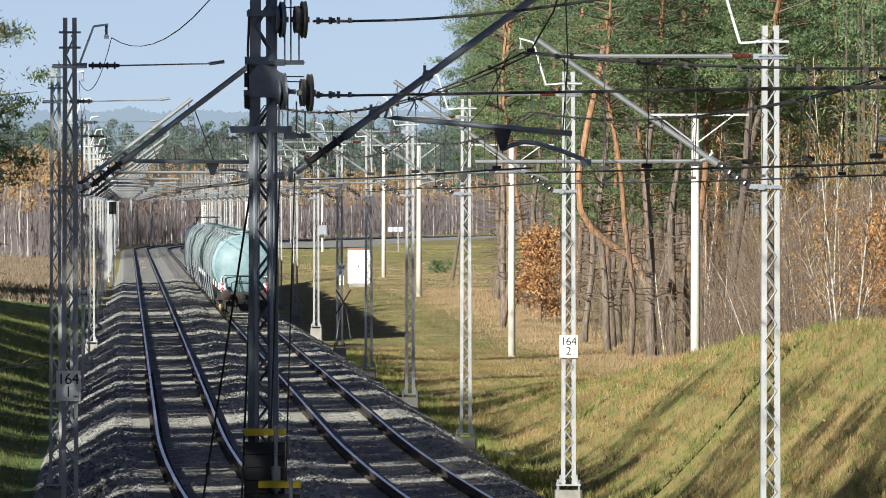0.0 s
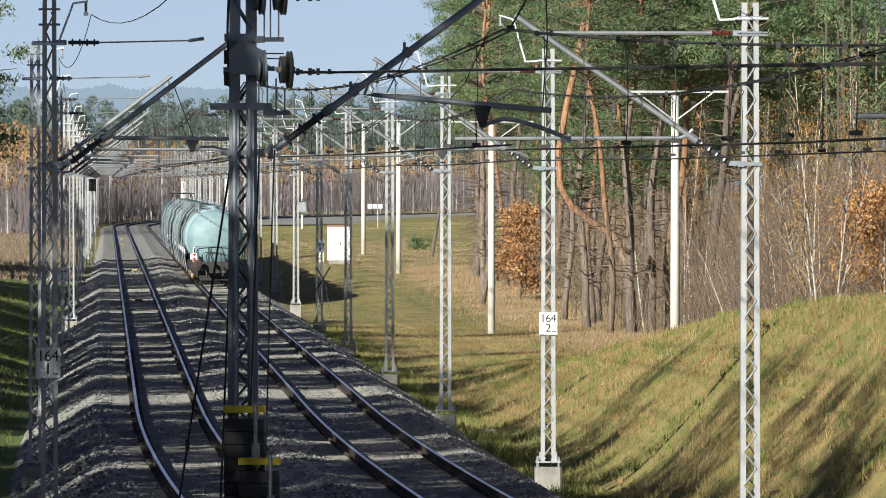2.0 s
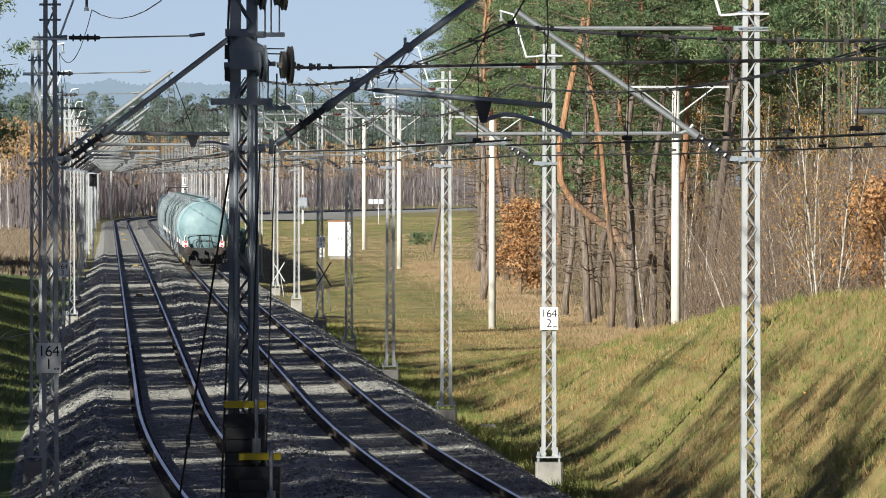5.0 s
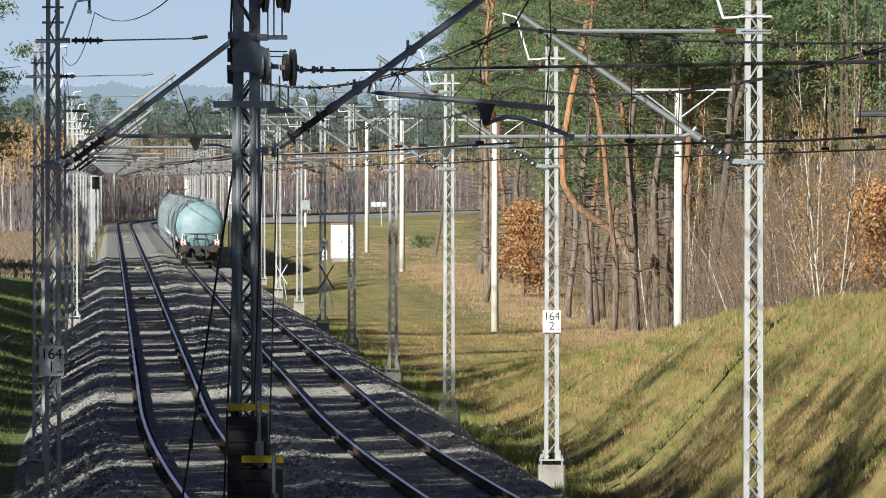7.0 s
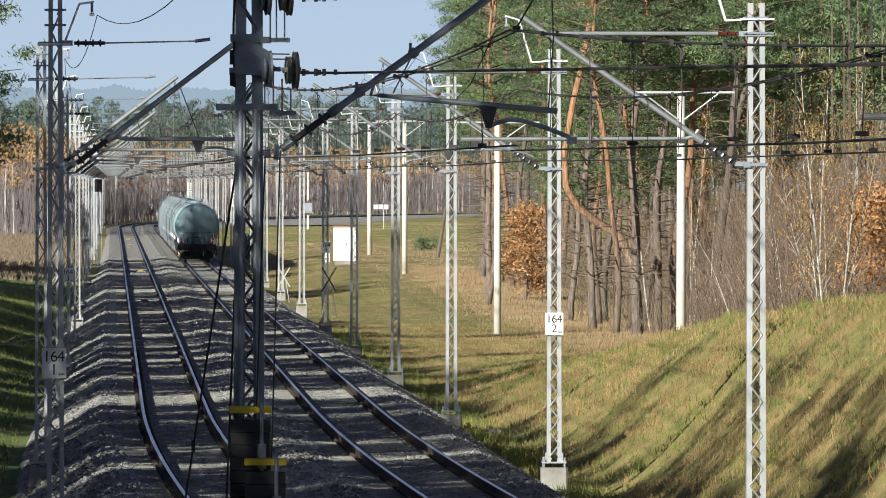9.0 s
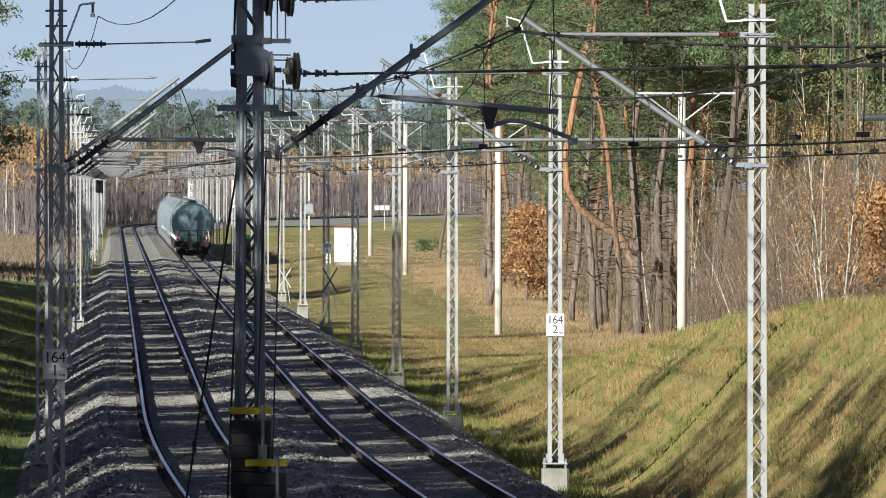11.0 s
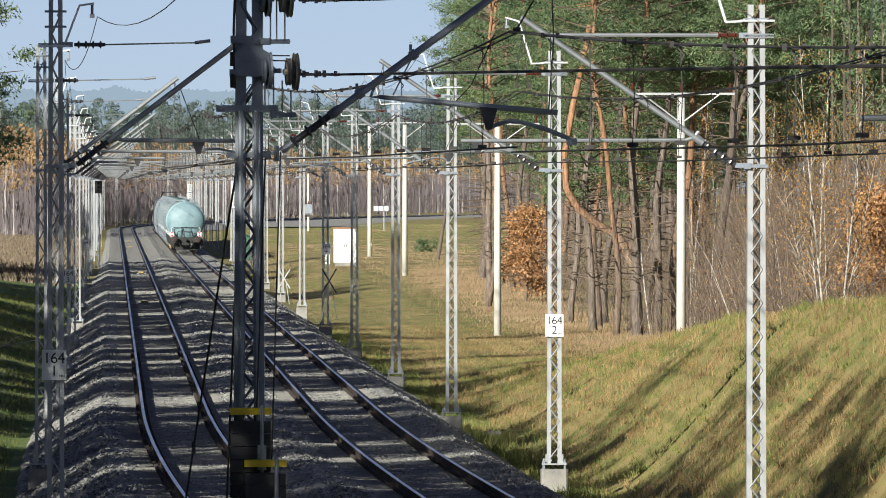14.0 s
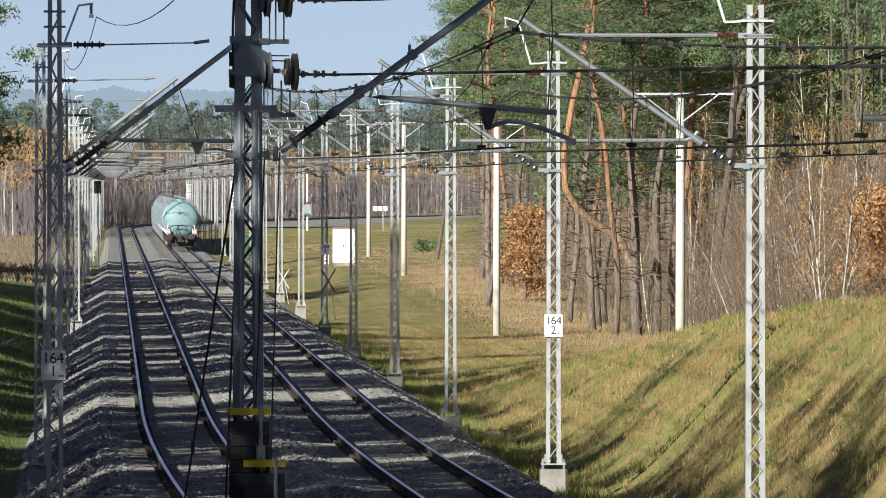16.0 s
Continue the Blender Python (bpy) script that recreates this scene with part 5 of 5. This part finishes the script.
        w = Vector((0.012 + 0.014 * (y - 360) / 500, rnd.uniform(-0.02, 0.02), 0))
        p = Vector((x, y, z - 0.03))
        (hay if dry else g).add([p - w, p + w, p + Vector((rnd.gauss(0, 0.4) * h, rnd.gauss(0, 0.4) * h, h))], [(0, 1, 2)])
    for _ in range(30000):
        y = 480 + 600 * rnd.random()
        x = axis(y) - 3.6 - rnd.random() * 22
        z = land(x, y)
        h = rnd.uniform(0.15, 0.4) if y > 620 else rnd.uniform(0.05, 0.13)
        w = Vector((0.04 if y > 620 else 0.018, rnd.uniform(-0.03, 0.03), 0))
        p = Vector((x, y, z - 0.03))
        (scrub if y > 620 else g).add([p - w, p + w, p + Vector((rnd.gauss(0, 0.4) * h, rnd.gauss(0, 0.4) * h, h))], [(0, 1, 2)])
    for _ in range(26000):
        y = 150 + 400 * rnd.random() ** 1.5
        u = -3.8 - 5 * rnd.random()
        x = axis(y) + u
        z = ground_z(u, y)
        h = rnd.uniform(0.06, 0.2)
        w = Vector((0.014, 0.008, 0))
        p = Vector((x, y, z - 0.02))
        g.add([p - w, p + w, p + Vector((rnd.gauss(0, 0.35) * h, rnd.gauss(0, 0.35) * h, h))], [(0, 1, 2)])
    # rank green grass along the foot of the ballast
    for _ in range(16000):
        y = 165 + 300 * rnd.random() ** 1.2
        u = 7.35 + abs(rnd.gauss(0.5, 0.5))
        h = rnd.uniform(0.08, 0.26)
        w = Vector((0.011, rnd.uniform(-0.01, 0.01), 0))
        p = Vector((axis(y) + u, y, max(ground_z(u, y), lerp(y, FOOT)) - 0.02))
        g.add([p - w, p + w, p + Vector((rnd.gauss(0, 0.35) * h, rnd.gauss(0, 0.35) * h, h))], [(0, 1, 2)])
    tufts(rnd, g, d)
    tagged(part("low_scrub", scrub, M_SCRUB), "low brown scrub on the far bank", "scrub", kind="stuff")
    tagged(part("grass_blades", g, M_BLADE), "short green grass on the cutting banks", "grass", kind="stuff")
    tagged(part("field_grass", hay, M_HAY), "bleached dry grass in the field and at the forest edge", "grass", kind="stuff")
    tagged(part("dry_grass", d, M_STRAW), "straw-coloured dry grass on the bank", "grass", kind="stuff")


def tufts(rnd, g, d):
    """Rank tufts on the right bank, and yellow leaves lying among them."""
    for _ in range(7500):
        y = 150 + 200 * rnd.random() ** 1.3
        u = rnd.uniform(8.6, 24)
        x = axis(y) + u
        if x / y > 0.046:
            continue
        z = ground_z(u, y)
        dry = noise.noise((u * 0.3, y * 0.07, 17)) + rnd.gauss(0, 0.25) > -0.05
        k = rnd.uniform(0.5, 1.3)
        for _ in range(16):
            p = Vector((x + rnd.gauss(0, 0.09), y + rnd.gauss(0, 0.12), z - 0.02))
            h = rnd.uniform(0.08, 0.24) * k
            w = Vector((rnd.uniform(0.004, 0.011), rnd.uniform(-0.008, 0.008), 0))
            (d if dry else g).add([p - w, p + w, p + Vector((rnd.gauss(0.1, 0.4) * h, rnd.gauss(0.1, 0.4) * h, h))], [(0, 1, 2)])
    lv = Shape()
    for _ in range(90):
        y = 150 + 150 * rnd.random()
        u = rnd.uniform(10, 18)
        c = Vector((axis(y) + u, y, ground_z(u, y) + 0.08))
        blades(lv, rnd, c, rnd.randrange(2, 8), 0.12, 0.05, 0.025, 0.2)
    tagged(part("fallen_leaves", lv, M_GOLD), "scattered yellow leaves in the bank's grass", "leaves", kind="stuff")


def leafy_lobe(s, rnd, c, r, n, size, slim, flat=0.75):
    """Leaves lying on a lumpy lobe of foliage, their faces turned outward."""
    for _ in range(n):
        o = Vector((rnd.gauss(0, 1), rnd.gauss(0, 1), rnd.gauss(0.25, 0.9))).normalized()
        p = c + Vector((o.x, o.y, o.z * flat)) * r * rnd.uniform(0.72, 1.12)
        d = Vector((rnd.gauss(0, 1), rnd.gauss(0, 1), rnd.gauss(0.2, 1)))
        d = (d - o * d.dot(o) * 0.85).normalized() * size * rnd.uniform(0.6, 1.3)
        w = d.cross(o).normalized() * size * slim
        s.add([p - w, p + w, p + d], [(0, 1, 2)], 0)


def far_trees(name, label, spots, crown_mat, trunk_mat, hmin, hmax, crown_low, lobes, leaves, size, wide, lobe_r, seed, brush=0, slim=0.3):
    rnd = random.Random(seed)
    s = Shape()
    for x, y in spots:
        z = land(x, y)
        h = rnd.uniform(hmin, hmax)
        s.tube([(x, y, z - 0.3), (x + rnd.gauss(0, 0.15), y, z + h * 0.92)], [rnd.uniform(0.05, 0.13), 0.03], 4, False, 1)
        for _ in range(brush):
            p = Vector((x + rnd.gauss(0, 1.6), y + rnd.gauss(0, 1.0), z + h * 0.6 * rnd.random() ** 1.2))
            e = Vector((rnd.gauss(0, 0.16), 0, rnd.uniform(0.9, 2.6)))
            s.add([p - Vector((0.045, 0, 0)), p + Vector((0.045, 0, 0)), p + e], [(0, 1, 2)], 2)
        w = wide * rnd.uniform(0.7, 1.2)
        for _ in range(lobes):
            f = rnd.random()
            rr = w * (0.15 + 0.85 * math.sin(math.pi * (0.2 + 0.77 * f))) * rnd.random() ** 0.5
            a = rnd.uniform(0, 6.28)
            c = Vector((x + math.cos(a) * rr, y + math.sin(a) * rr, z + h * (crown_low + (0.97 - crown_low) * f)))
            leafy_lobe(s, rnd, c, lobe_r * rnd.uniform(0.65, 1.3) * (1.15 - 0.45 * f), leaves, size, slim)
    return tagged(part(name, s, [crown_mat, trunk_mat, M_FARBRUSH]), label, "forest", kind="stuff")


def build_far_forest():
    rnd = random.Random(77)
    left, mid, green, back = [], [], [], []
    for _ in range(330):
        f = rnd.random()
        y = 1040 + 420 * f + rnd.random() ** 1.5 * 70
        x = lerp(y, [(1040, -46), (1250, -52), (1460, -52)]) - rnd.random() * 10 + 4
        left.append((x + 3, y))
    for _ in range(300):
        y = 1290 + 480 * rnd.random()
        left.append((axis(y) - 6.5 - rnd.random() ** 1.3 * 16, y))
    for _ in range(400):
        x = rnd.uniform(-70, 40)
        mid.append((x, 1880 + rnd.random() ** 1.4 * 90))
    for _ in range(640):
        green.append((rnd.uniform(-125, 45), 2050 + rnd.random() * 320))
    far_trees("birch_wood", "distant birch and larch wood with orange autumn crowns", left, M_LARCH, M_FARTRUNK, 8.5, 12, 0.5, 8, 16, 0.34, 1.2, 0.6, 1, 58)
    far_trees("birch_wood", "distant leafless birch wood with some orange crowns", mid, M_LARCH, M_FARTRUNK, 8, 12, 0.55, 5, 13, 0.36, 1.3, 0.6, 2, 62)
    far_trees("conifer_wood", "distant green conifer wood with haze put into its colour", green, M_FARGREEN_HAZE, M_FARTRUNK, 15.0, 23.5, 0.3, 16, 44, 0.5, 2.6, 1.5, 3)
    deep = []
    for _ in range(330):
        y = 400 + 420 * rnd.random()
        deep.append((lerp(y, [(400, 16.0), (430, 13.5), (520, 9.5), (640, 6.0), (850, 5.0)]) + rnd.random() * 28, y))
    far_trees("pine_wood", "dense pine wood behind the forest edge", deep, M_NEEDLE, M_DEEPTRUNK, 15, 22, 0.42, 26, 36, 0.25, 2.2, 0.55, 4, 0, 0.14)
    # ridge on the horizon, its haze painted in as a blue base colour
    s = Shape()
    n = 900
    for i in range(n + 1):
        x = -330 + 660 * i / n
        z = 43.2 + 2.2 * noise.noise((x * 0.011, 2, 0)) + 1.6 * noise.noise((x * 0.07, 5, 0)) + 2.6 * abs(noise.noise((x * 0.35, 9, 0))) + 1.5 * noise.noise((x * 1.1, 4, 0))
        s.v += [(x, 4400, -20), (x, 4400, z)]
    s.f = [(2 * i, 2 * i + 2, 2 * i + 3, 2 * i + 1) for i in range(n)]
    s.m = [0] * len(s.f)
    tagged(part("backdrop", s, M_HILL_HAZE), "wooded ridge on the horizon with haze painted in as blue", "hills", kind="structure")


# ---- lineside things ----
def text_mesh(body, size, material, name, parent, m):
    cu = bpy.data.curves.new("t", "FONT")
    cu.body, cu.size, cu.align_x, cu.align_y, cu.extrude = body, size, "CENTER", "CENTER", 0.002
    tmp = bpy.data.objects.new("t", cu)
    me = bpy.data.meshes.new_from_object(tmp)
    bpy.data.objects.remove(tmp)
    me.materials.clear()
    me.materials.append(material)
    ob = new(name, me)
    ob.parent = parent
    ob.matrix_basis = m
    return ob


def build_km_sign(x, y, z, big, small, k=1.0):
    t = thing("kilometre_sign", "white plate with black kilometre numbers bolted to a mast", "sign", "kilometre signs", pose(x, y, z))
    s = Shape()
    s.box((0, 0, 0), (0.37 * k, 0.012, 0.455 * k), bevel=0.004)
    part("plate", s, M_WHITE, t)
    for i, ch in enumerate(big):
        text_mesh(ch, 0.235 * k, M_INK, "numeral", t, pose((i - 1) * 0.108 * k, -0.010, 0.095 * k, 90))
    text_mesh(small, 0.235 * k, M_INK, "numeral", t, pose(0.0, -0.010, -0.10 * k, 90))
    s = Shape()
    for i in range(4):
        s.box((0.085 * k + 0.022 * i, -0.009, -0.165 * k), (0.013, 0.004, 0.03))
    part("small_marks", s, M_INK, t)
    s = Shape()
    for zz in (-0.15, 0.15):
        s.box((0, 0.012, zz), (0.33, 0.01, 0.03))
    part("strap", s, M_STEEL_OLD_SHADE, t)


def build_utility_pole(x, y, h, arm, strut=True):
    z = land(x, y)
    t = thing("utility_pole", "round pale concrete power-line pole with a crossarm", "utility pole", "power-line poles", pose(x, y, z))
    part("shaft", Shape().tube([(0, 0, -0.5), (0, 0, h * 0.5), (0, 0, h)], [0.165, 0.145, 0.12], 14), M_POLE, t, smooth=True)
    s = Shape()
    s.box((0, -0.14, h + 0.12), (arm, 0.08, 0.07))
    if strut:
        for sx in (-1, 1):
            s.tube([(sx * 0.1, -0.14, h - 0.75), (sx * arm * 0.36, -0.14, h + 0.1)], 0.028, 5)
    part("crossarm", s, M_STEEL, t)
    for px in (-arm * 0.46, 0.0, arm * 0.46):
        s = Shape().lathe([(0.02, 0.1), (0.06, 0.16), (0.03, 0.2), (0.065, 0.26), (0.03, 0.3), (0.05, 0.38), (0.01, 0.42)], "z", 10, (px, -0.14, h + 0.05))
        part("pin_insulator", s, M_GLAZE, t)
    return t


def build_lineside():
    for x, y, z, n in ((-5.84, 159.84, 2.56, "1"), (2.28, 215.84, 2.40, "2"), (-11.55, 327.84, 2.4, "3"), (-4.80, 439.84, 2.55, "4"), (-18.55, 551.84, 2.1, "5")):
        build_km_sign(x, y, z, "164", n)
    build_utility_pole(7.65, 340, 8.5, 3.4)
    build_utility_pole(2.38, 457, 9.0, 3.6)
    build_utility_pole(-2.2, 625, 8.9, 3.4)
    build_utility_pole(-5.2, 760, 9.3, 3.2)
    # relay cabinet
    x, y = -6.2, 680
    t = thing("relay_cabinet", "white lineside relay cabinet with an orange-brown roof", "cabinet", m=pose(x, y, land(x, y)))
    part("body", Shape().box((0, 0, 1.3), (1.5, 1.2, 2.15), bevel=0.03), M_WHITE, t)
    part("roof", Shape().box((0, 0, 2.43), (1.62, 1.32, 0.1), bevel=0.03), M_BRICK, t, "orange-brown roof")
    part("plinth", Shape().box((0, 0, 0.05), (1.35, 1.05, 0.5), bevel=0.02), M_CONC, t)
    for sx in (-1, 1):
        d = part("door", Shape().box((sx * 0.36, -0.61, 1.3), (0.68, 0.03, 1.95), bevel=0.01), M_WHITE, t)
        part("handle", Shape().box((sx * 0.08, -0.64, 1.3), (0.03, 0.03, 0.2)), M_BLACK, d)


def build_signal(x, y, label, lit, base=-0.5, head_z=4.6, housings=1):
    t = thing("signal", label, "railway signal", "line signals", pose(x, y, base))
    s = Shape().tube([(0, 0.12, -0.3), (0, 0.12, head_z - base + 0.3)], 0.07, 8)
    part("post", s, M_STEEL_OLD_SHADE, t)
    for k in range(housings):
        z = head_z - base - 0.95 * k
        s = Shape()
        s.box((0, 0, z), (0.5, 0.16, 0.85), bevel=0.05)
        hd = part("head", s, M_BLACK if housings == 1 else M_WHITE, t)
        for e in (-0.24, 0.0, 0.24):
            v = Shape()
            ring = [(0.105 * math.cos(a), 0.105 * math.sin(a)) for a in [math.pi * i / 8 for i in range(-1, 10)]]
            v.v = [(p, -0.08, z + e + q) for p, q in ring] + [(p, -0.32, z + e + q) for p, q in ring]
            v.f = [(i, i + 1, 12 + i, 11 + i) for i in range(10)]
            v.m = [0] * 10
            part("visor", v, M_BLACK, hd)
        if lit and k == 0:
            l = Shape().lathe([(0.01, -0.1), (0.085, -0.095), (0.085, -0.08)], "y", 12, (0, 0, z))
            part("red_lamp", l, M_REDLAMP, hd, "glowing red lamp")
    s = Shape()
    for dx in (-0.2, 0.2):
        s.tube([(dx, 0.3, 0.0), (dx, 0.3, head_z - base - 0.5)], 0.018, 4)
    for k in range(12):
        s.tube([(-0.2, 0.3, 0.3 + 0.3 * k), (0.2, 0.3, 0.3 + 0.3 * k)], 0.012, 4)
    part("ladder", s, M_STEEL, t)


def build_clutter():
    build_signal(-23.3, 720, "black-headed railway signal on a white post", False, -0.4, 5.0)
    build_signal(-13.7, 702, "railway signal on a white post showing red", True, -0.4, 5.0, 2)
    build_signal(-27.9, 1175, "tall signal with white housings beside the track", False, -0.3, 4.7, 3)
    # pole transformer and striped boards in the far field
    x, y = -14.5, 1150
    t = thing("pole_transformer", "grey transformer mounted on a thin pole", "transformer", m=pose(x, y, land(x, y)))
    part("pole", Shape().tube([(0, 0, -0.3), (0, 0, 6.2)], [0.14, 0.1], 8), M_POLE, t)
    part("tank", Shape().box((0.0, -0.5, 2.4), (1.0, 0.7, 0.95), bevel=0.05), M_STEEL_OLD_SHADE, t, "grey ribbed tank")
    for dx in (-0.3, 0, 0.3):
        part("bushing", Shape().lathe([(0.05, 2.9), (0.09, 2.98), (0.04, 3.05), (0.08, 3.12), (0.03, 3.25)], "z", 8, (dx, -0.5, 0)), M_GLAZE, t)
    part("bracket", Shape().box((0, -0.3, 1.85), (1.1, 0.9, 0.1)), M_STEEL_OLD_SHADE, t)
    x, y = -6.6, 1150
    t = thing("striped_board", "white striped board on a post beside the far track", "sign", m=pose(x, y, land(x, y)))
    part("post", Shape().tube([(0.3, 0, -0.3), (0.3, 0, 2.6)], 0.06, 6), M_STEEL, t)
    part("board", Shape().box((0, -0.08, 2.35), (1.7, 0.03, 0.5), bevel=0.01), M_STEEL_OLD_SHADE, t)
    for k in range(3):
        part("stripe", Shape().box((-0.55 + 0.55 * k, -0.1, 2.35), (0.38, 0.015, 0.46)), M_WHITE, t)
    # crossed-bar markers by two masts
    for x, y, z, mat, lab in ((-8.15, 548, -0.9, M_STEEL, "pale crossed-bar marker standing beside a mast"),
                              (-4.66, 438, 0.0, M_BLACK, "dark crossed-bar marker beside a mast")):
        t = thing("cross_marker", lab, "marker", "cross markers", pose(x, y, z))
        for sg in (-1, 1):
            part("bar", Shape().tube([(-0.30 * sg, 0.02 * sg, 0.75), (0.30 * sg, 0.02 * sg, 1.75)], 0.04, 4), mat, t)
            part("leg", Shape().tube([(-0.3 * sg, 0.1, -0.3), (-0.1 * sg, 0.05, 1.0)], 0.025, 4), M_STEEL, t)
    x, y = -7.45, 690
    t = thing("cable_cabinet", "narrow white cable cabinet on the embankment", "cabinet", m=pose(x, y, land(x, y)))
    part("body", Shape().box((0, 0, 0.75), (0.32, 0.28, 1.3), bevel=0.02), M_WHITE, t)
    part("cap", Shape().box((0, 0, 1.43), (0.36, 0.32, 0.06), bevel=0.01), M_STEEL, t)
    part("base", Shape().box((0, 0, 0.02), (0.3, 0.26, 0.3)), M_CONC, t)
    # leaning timber prop of the power line
    x, y = -0.1, 720
    t = thing("timber_prop", "weathered timber prop pole leaning in the field", "pole", m=pose(x, y, land(x, y)))
    part("shaft", Shape().tube([(-0.25, 0, -0.3), (0.35, 0, 3.4)], [0.13, 0.10], 8), M_DEEPTRUNK, t)
    # green fence beside the line
    for k in range(7):
        y = 790 + 7 * k
        t = thing("fence_panel", "dark green wire fence panel beside the track", "fence", "green fence panels", pose(axis(y) + 8.6, y, -0.55))
        for e in (0.0, 6.9):
            part("post", Shape().box((0, e, 0.85), (0.07, 0.07, 2.1)), M_GREENP, t)
        for q in range(5):
            part("rail", Shape().box((0, 3.45, 0.15 + 0.42 * q), (0.03, 6.9, 0.05)), M_GREENP, t)
        s = Shape()
        for q in range(16):
            s.box((0.02, 0.2 + 0.43 * q, 0.95), (0.012, 0.03, 1.8))
        tagged(part("wire_mesh", s, M_GREENP, t), kind="stuff")
    # yellow track magnets between the rails
    for u, y in ((0.0, 481), (0.0, 900), (0.0, 985), (0.25, 640)):
        t = thing("track_magnet", "small yellow track magnet between the rails", "track magnet", "track magnets", pose(axis(y) + u, y, -0.16))
        part("case", Shape().box((0, 0, 0.06), (0.32, 0.45, 0.10), bevel=0.03), M_OCHRE, t)
        part("foot", Shape().box((0, 0, 0.0), (0.5, 0.3, 0.04)), M_STEEL_OLD_SHADE, t)
    # fallen branch and log
    for x, y, ln, r, lab, turn in ((-16.0, 392, 1.5, 0.035, "bare pale fallen branch on the grassy bank", 20), (-15.9, 360, 1.1, 0.03, "bare pale fallen branch on the grassy bank", -15)):
        s = Shape()
        s.tube([(-ln, 0, 0.02), (-ln * 0.3, 0.1, 0.10), (ln * 0.4, 0, 0.28), (ln, -0.1, 0.45)], [r, r * 0.9, r * 0.6, r * 0.2], 6)
        s.tube([(-ln * 0.2, 0.1, 0.12), (ln * 0.3, 0.2, 0.5)], [r * 0.6, r * 0.2], 5)
        ob = tagged(part("fallen_branch", s, M_BIRCHBARK), lab, "branch", "fallen branches")
        ob.matrix_basis = pose(x, y, land(x, y), 0, 0, turn)
    ob = tagged(part("log", Shape().tube([(-0.2, 0, 0.05), (0.0, 0.02, 0.06), (0.22, 0, 0.05)], [0.07, 0.075, 0.065], 9), M_CONC), "short pale log lying in the ditch", "log")
    ob.matrix_basis = pose(1.28, 270, land(1.28, 270))
    s = Shape()
    rnd = random.Random(4)
    for _ in range(40):
        blades(s, rnd, Vector((rnd.gauss(0, 0.45), rnd.gauss(0, 0.4), rnd.uniform(0.1, 0.9))), 14, 0.15, 0.22, 0.05, 0.5)
    t = thing("young_pine_bush", "small green young pine in the dry field", "shrub", m=pose(-1.4, 800, land(-1.4, 800)))
    part("foliage", s, M_NEEDLE, t)
    part("stem", Shape().tube([(0, 0, -0.1), (0, 0, 0.8)], [0.04, 0.01], 5), M_TWIG, t)


def build_locomotive():
    t = thing("locomotive", "dark electric locomotive heading the tank train", "locomotive")
    s = Shape()
    prof = [(-1.45, 1.1), (-1.5, 1.3), (-1.48, 2.9), (-1.3, 3.55), (-0.9, 3.85), (0.9, 3.85), (1.3, 3.55), (1.48, 2.9), (1.5, 1.3), (1.45, 1.1)]
    ys = [0.6, 1.0, 17.8, 18.2]
    for y, k in zip(ys, (0.94, 1.0, 1.0, 0.94)):
        s.v += [(x * k, y, 1.1 + (z - 1.1) * (k if z > 2 else 1)) for x, z in prof]
    n = len(prof)
    s.f = [(j * n + i, j * n + (i + 1) % n, (j + 1) * n + (i + 1) % n, (j + 1) * n + i) for j in range(3) for i in range(n)] + [tuple(range(n)), tuple(range(3 * n, 4 * n))]
    s.m = [0] * len(s.f)
    body = part("body", s, M_LOCO, t)
    for x in (-0.62, 0.62):
        part("windscreen", Shape().box((x, 0.64, 2.85), (0.95, 0.05, 0.75), bevel=0.02), M_GLASS, body)
    part("frame", Shape().box((0, 9.4, 0.95), (2.7, 17.6, 0.35), bevel=0.03), M_FRAME, t)
    for y in (4.0, 14.8):
        s = Shape()
        s.tube([(-0.7, y - 0.8, 3.9), (-0.7, y + 0.9, 4.15), (-0.6, y - 0.6, 4.35), (0.6, y - 0.6, 4.35), (0.7, y + 0.9, 4.15), (0.7, y - 0.8, 3.9)], 0.03, 5)
        s.tube([(-0.85, y - 0.6, 4.38), (0.85, y - 0.6, 4.38)], 0.035, 5)
        part("pantograph", s, M_FRAME, t)
        s = Shape()
        for x in (-1.0, 1.0):
            s.box((x, y, 0.55), (0.12, 3.4, 0.3), bevel=0.03)
        s.box((0, y, 0.6), (2.0, 0.4, 0.25))
        bogie = part("bogie", s, M_FRAME, t)
        for e in (-1.3, 1.3):
            w = Shape()
            for sx in (-1, 1):
                w.lathe([(0.1, sx * 0.82), (0.6, sx * 0.82), (0.6, sx * 0.71), (0.63, sx * 0.68), (0.1, sx * 0.66)], "x", 20, (0, y + e, 0.6))
            w.lathe([(0.09, -0.9), (0.09, 0.9)], "x", 8, (0, y + e, 0.6))
            part("wheelset", w, M_BUFFER, bogie)
    for x in (-0.875, 0.875):
        part("buffer", Shape().lathe([(0.1, 0.6), (0.1, 0.15), (0.22, 0.1), (0.22, 0.02), (0.02, 0.0)], "y", 14, (x, 0, 1.06)), M_FRAME, t)
    RAKE.append(t)


build_ground()
build_track_bed()
build_masts()
build_anchor_mast()
build_wires()
build_train()
build_locomotive()
build_lineside()
build_clutter()
build_plants()
build_belt()
build_brush()
build_far_forest()
build_tracks()
motions()
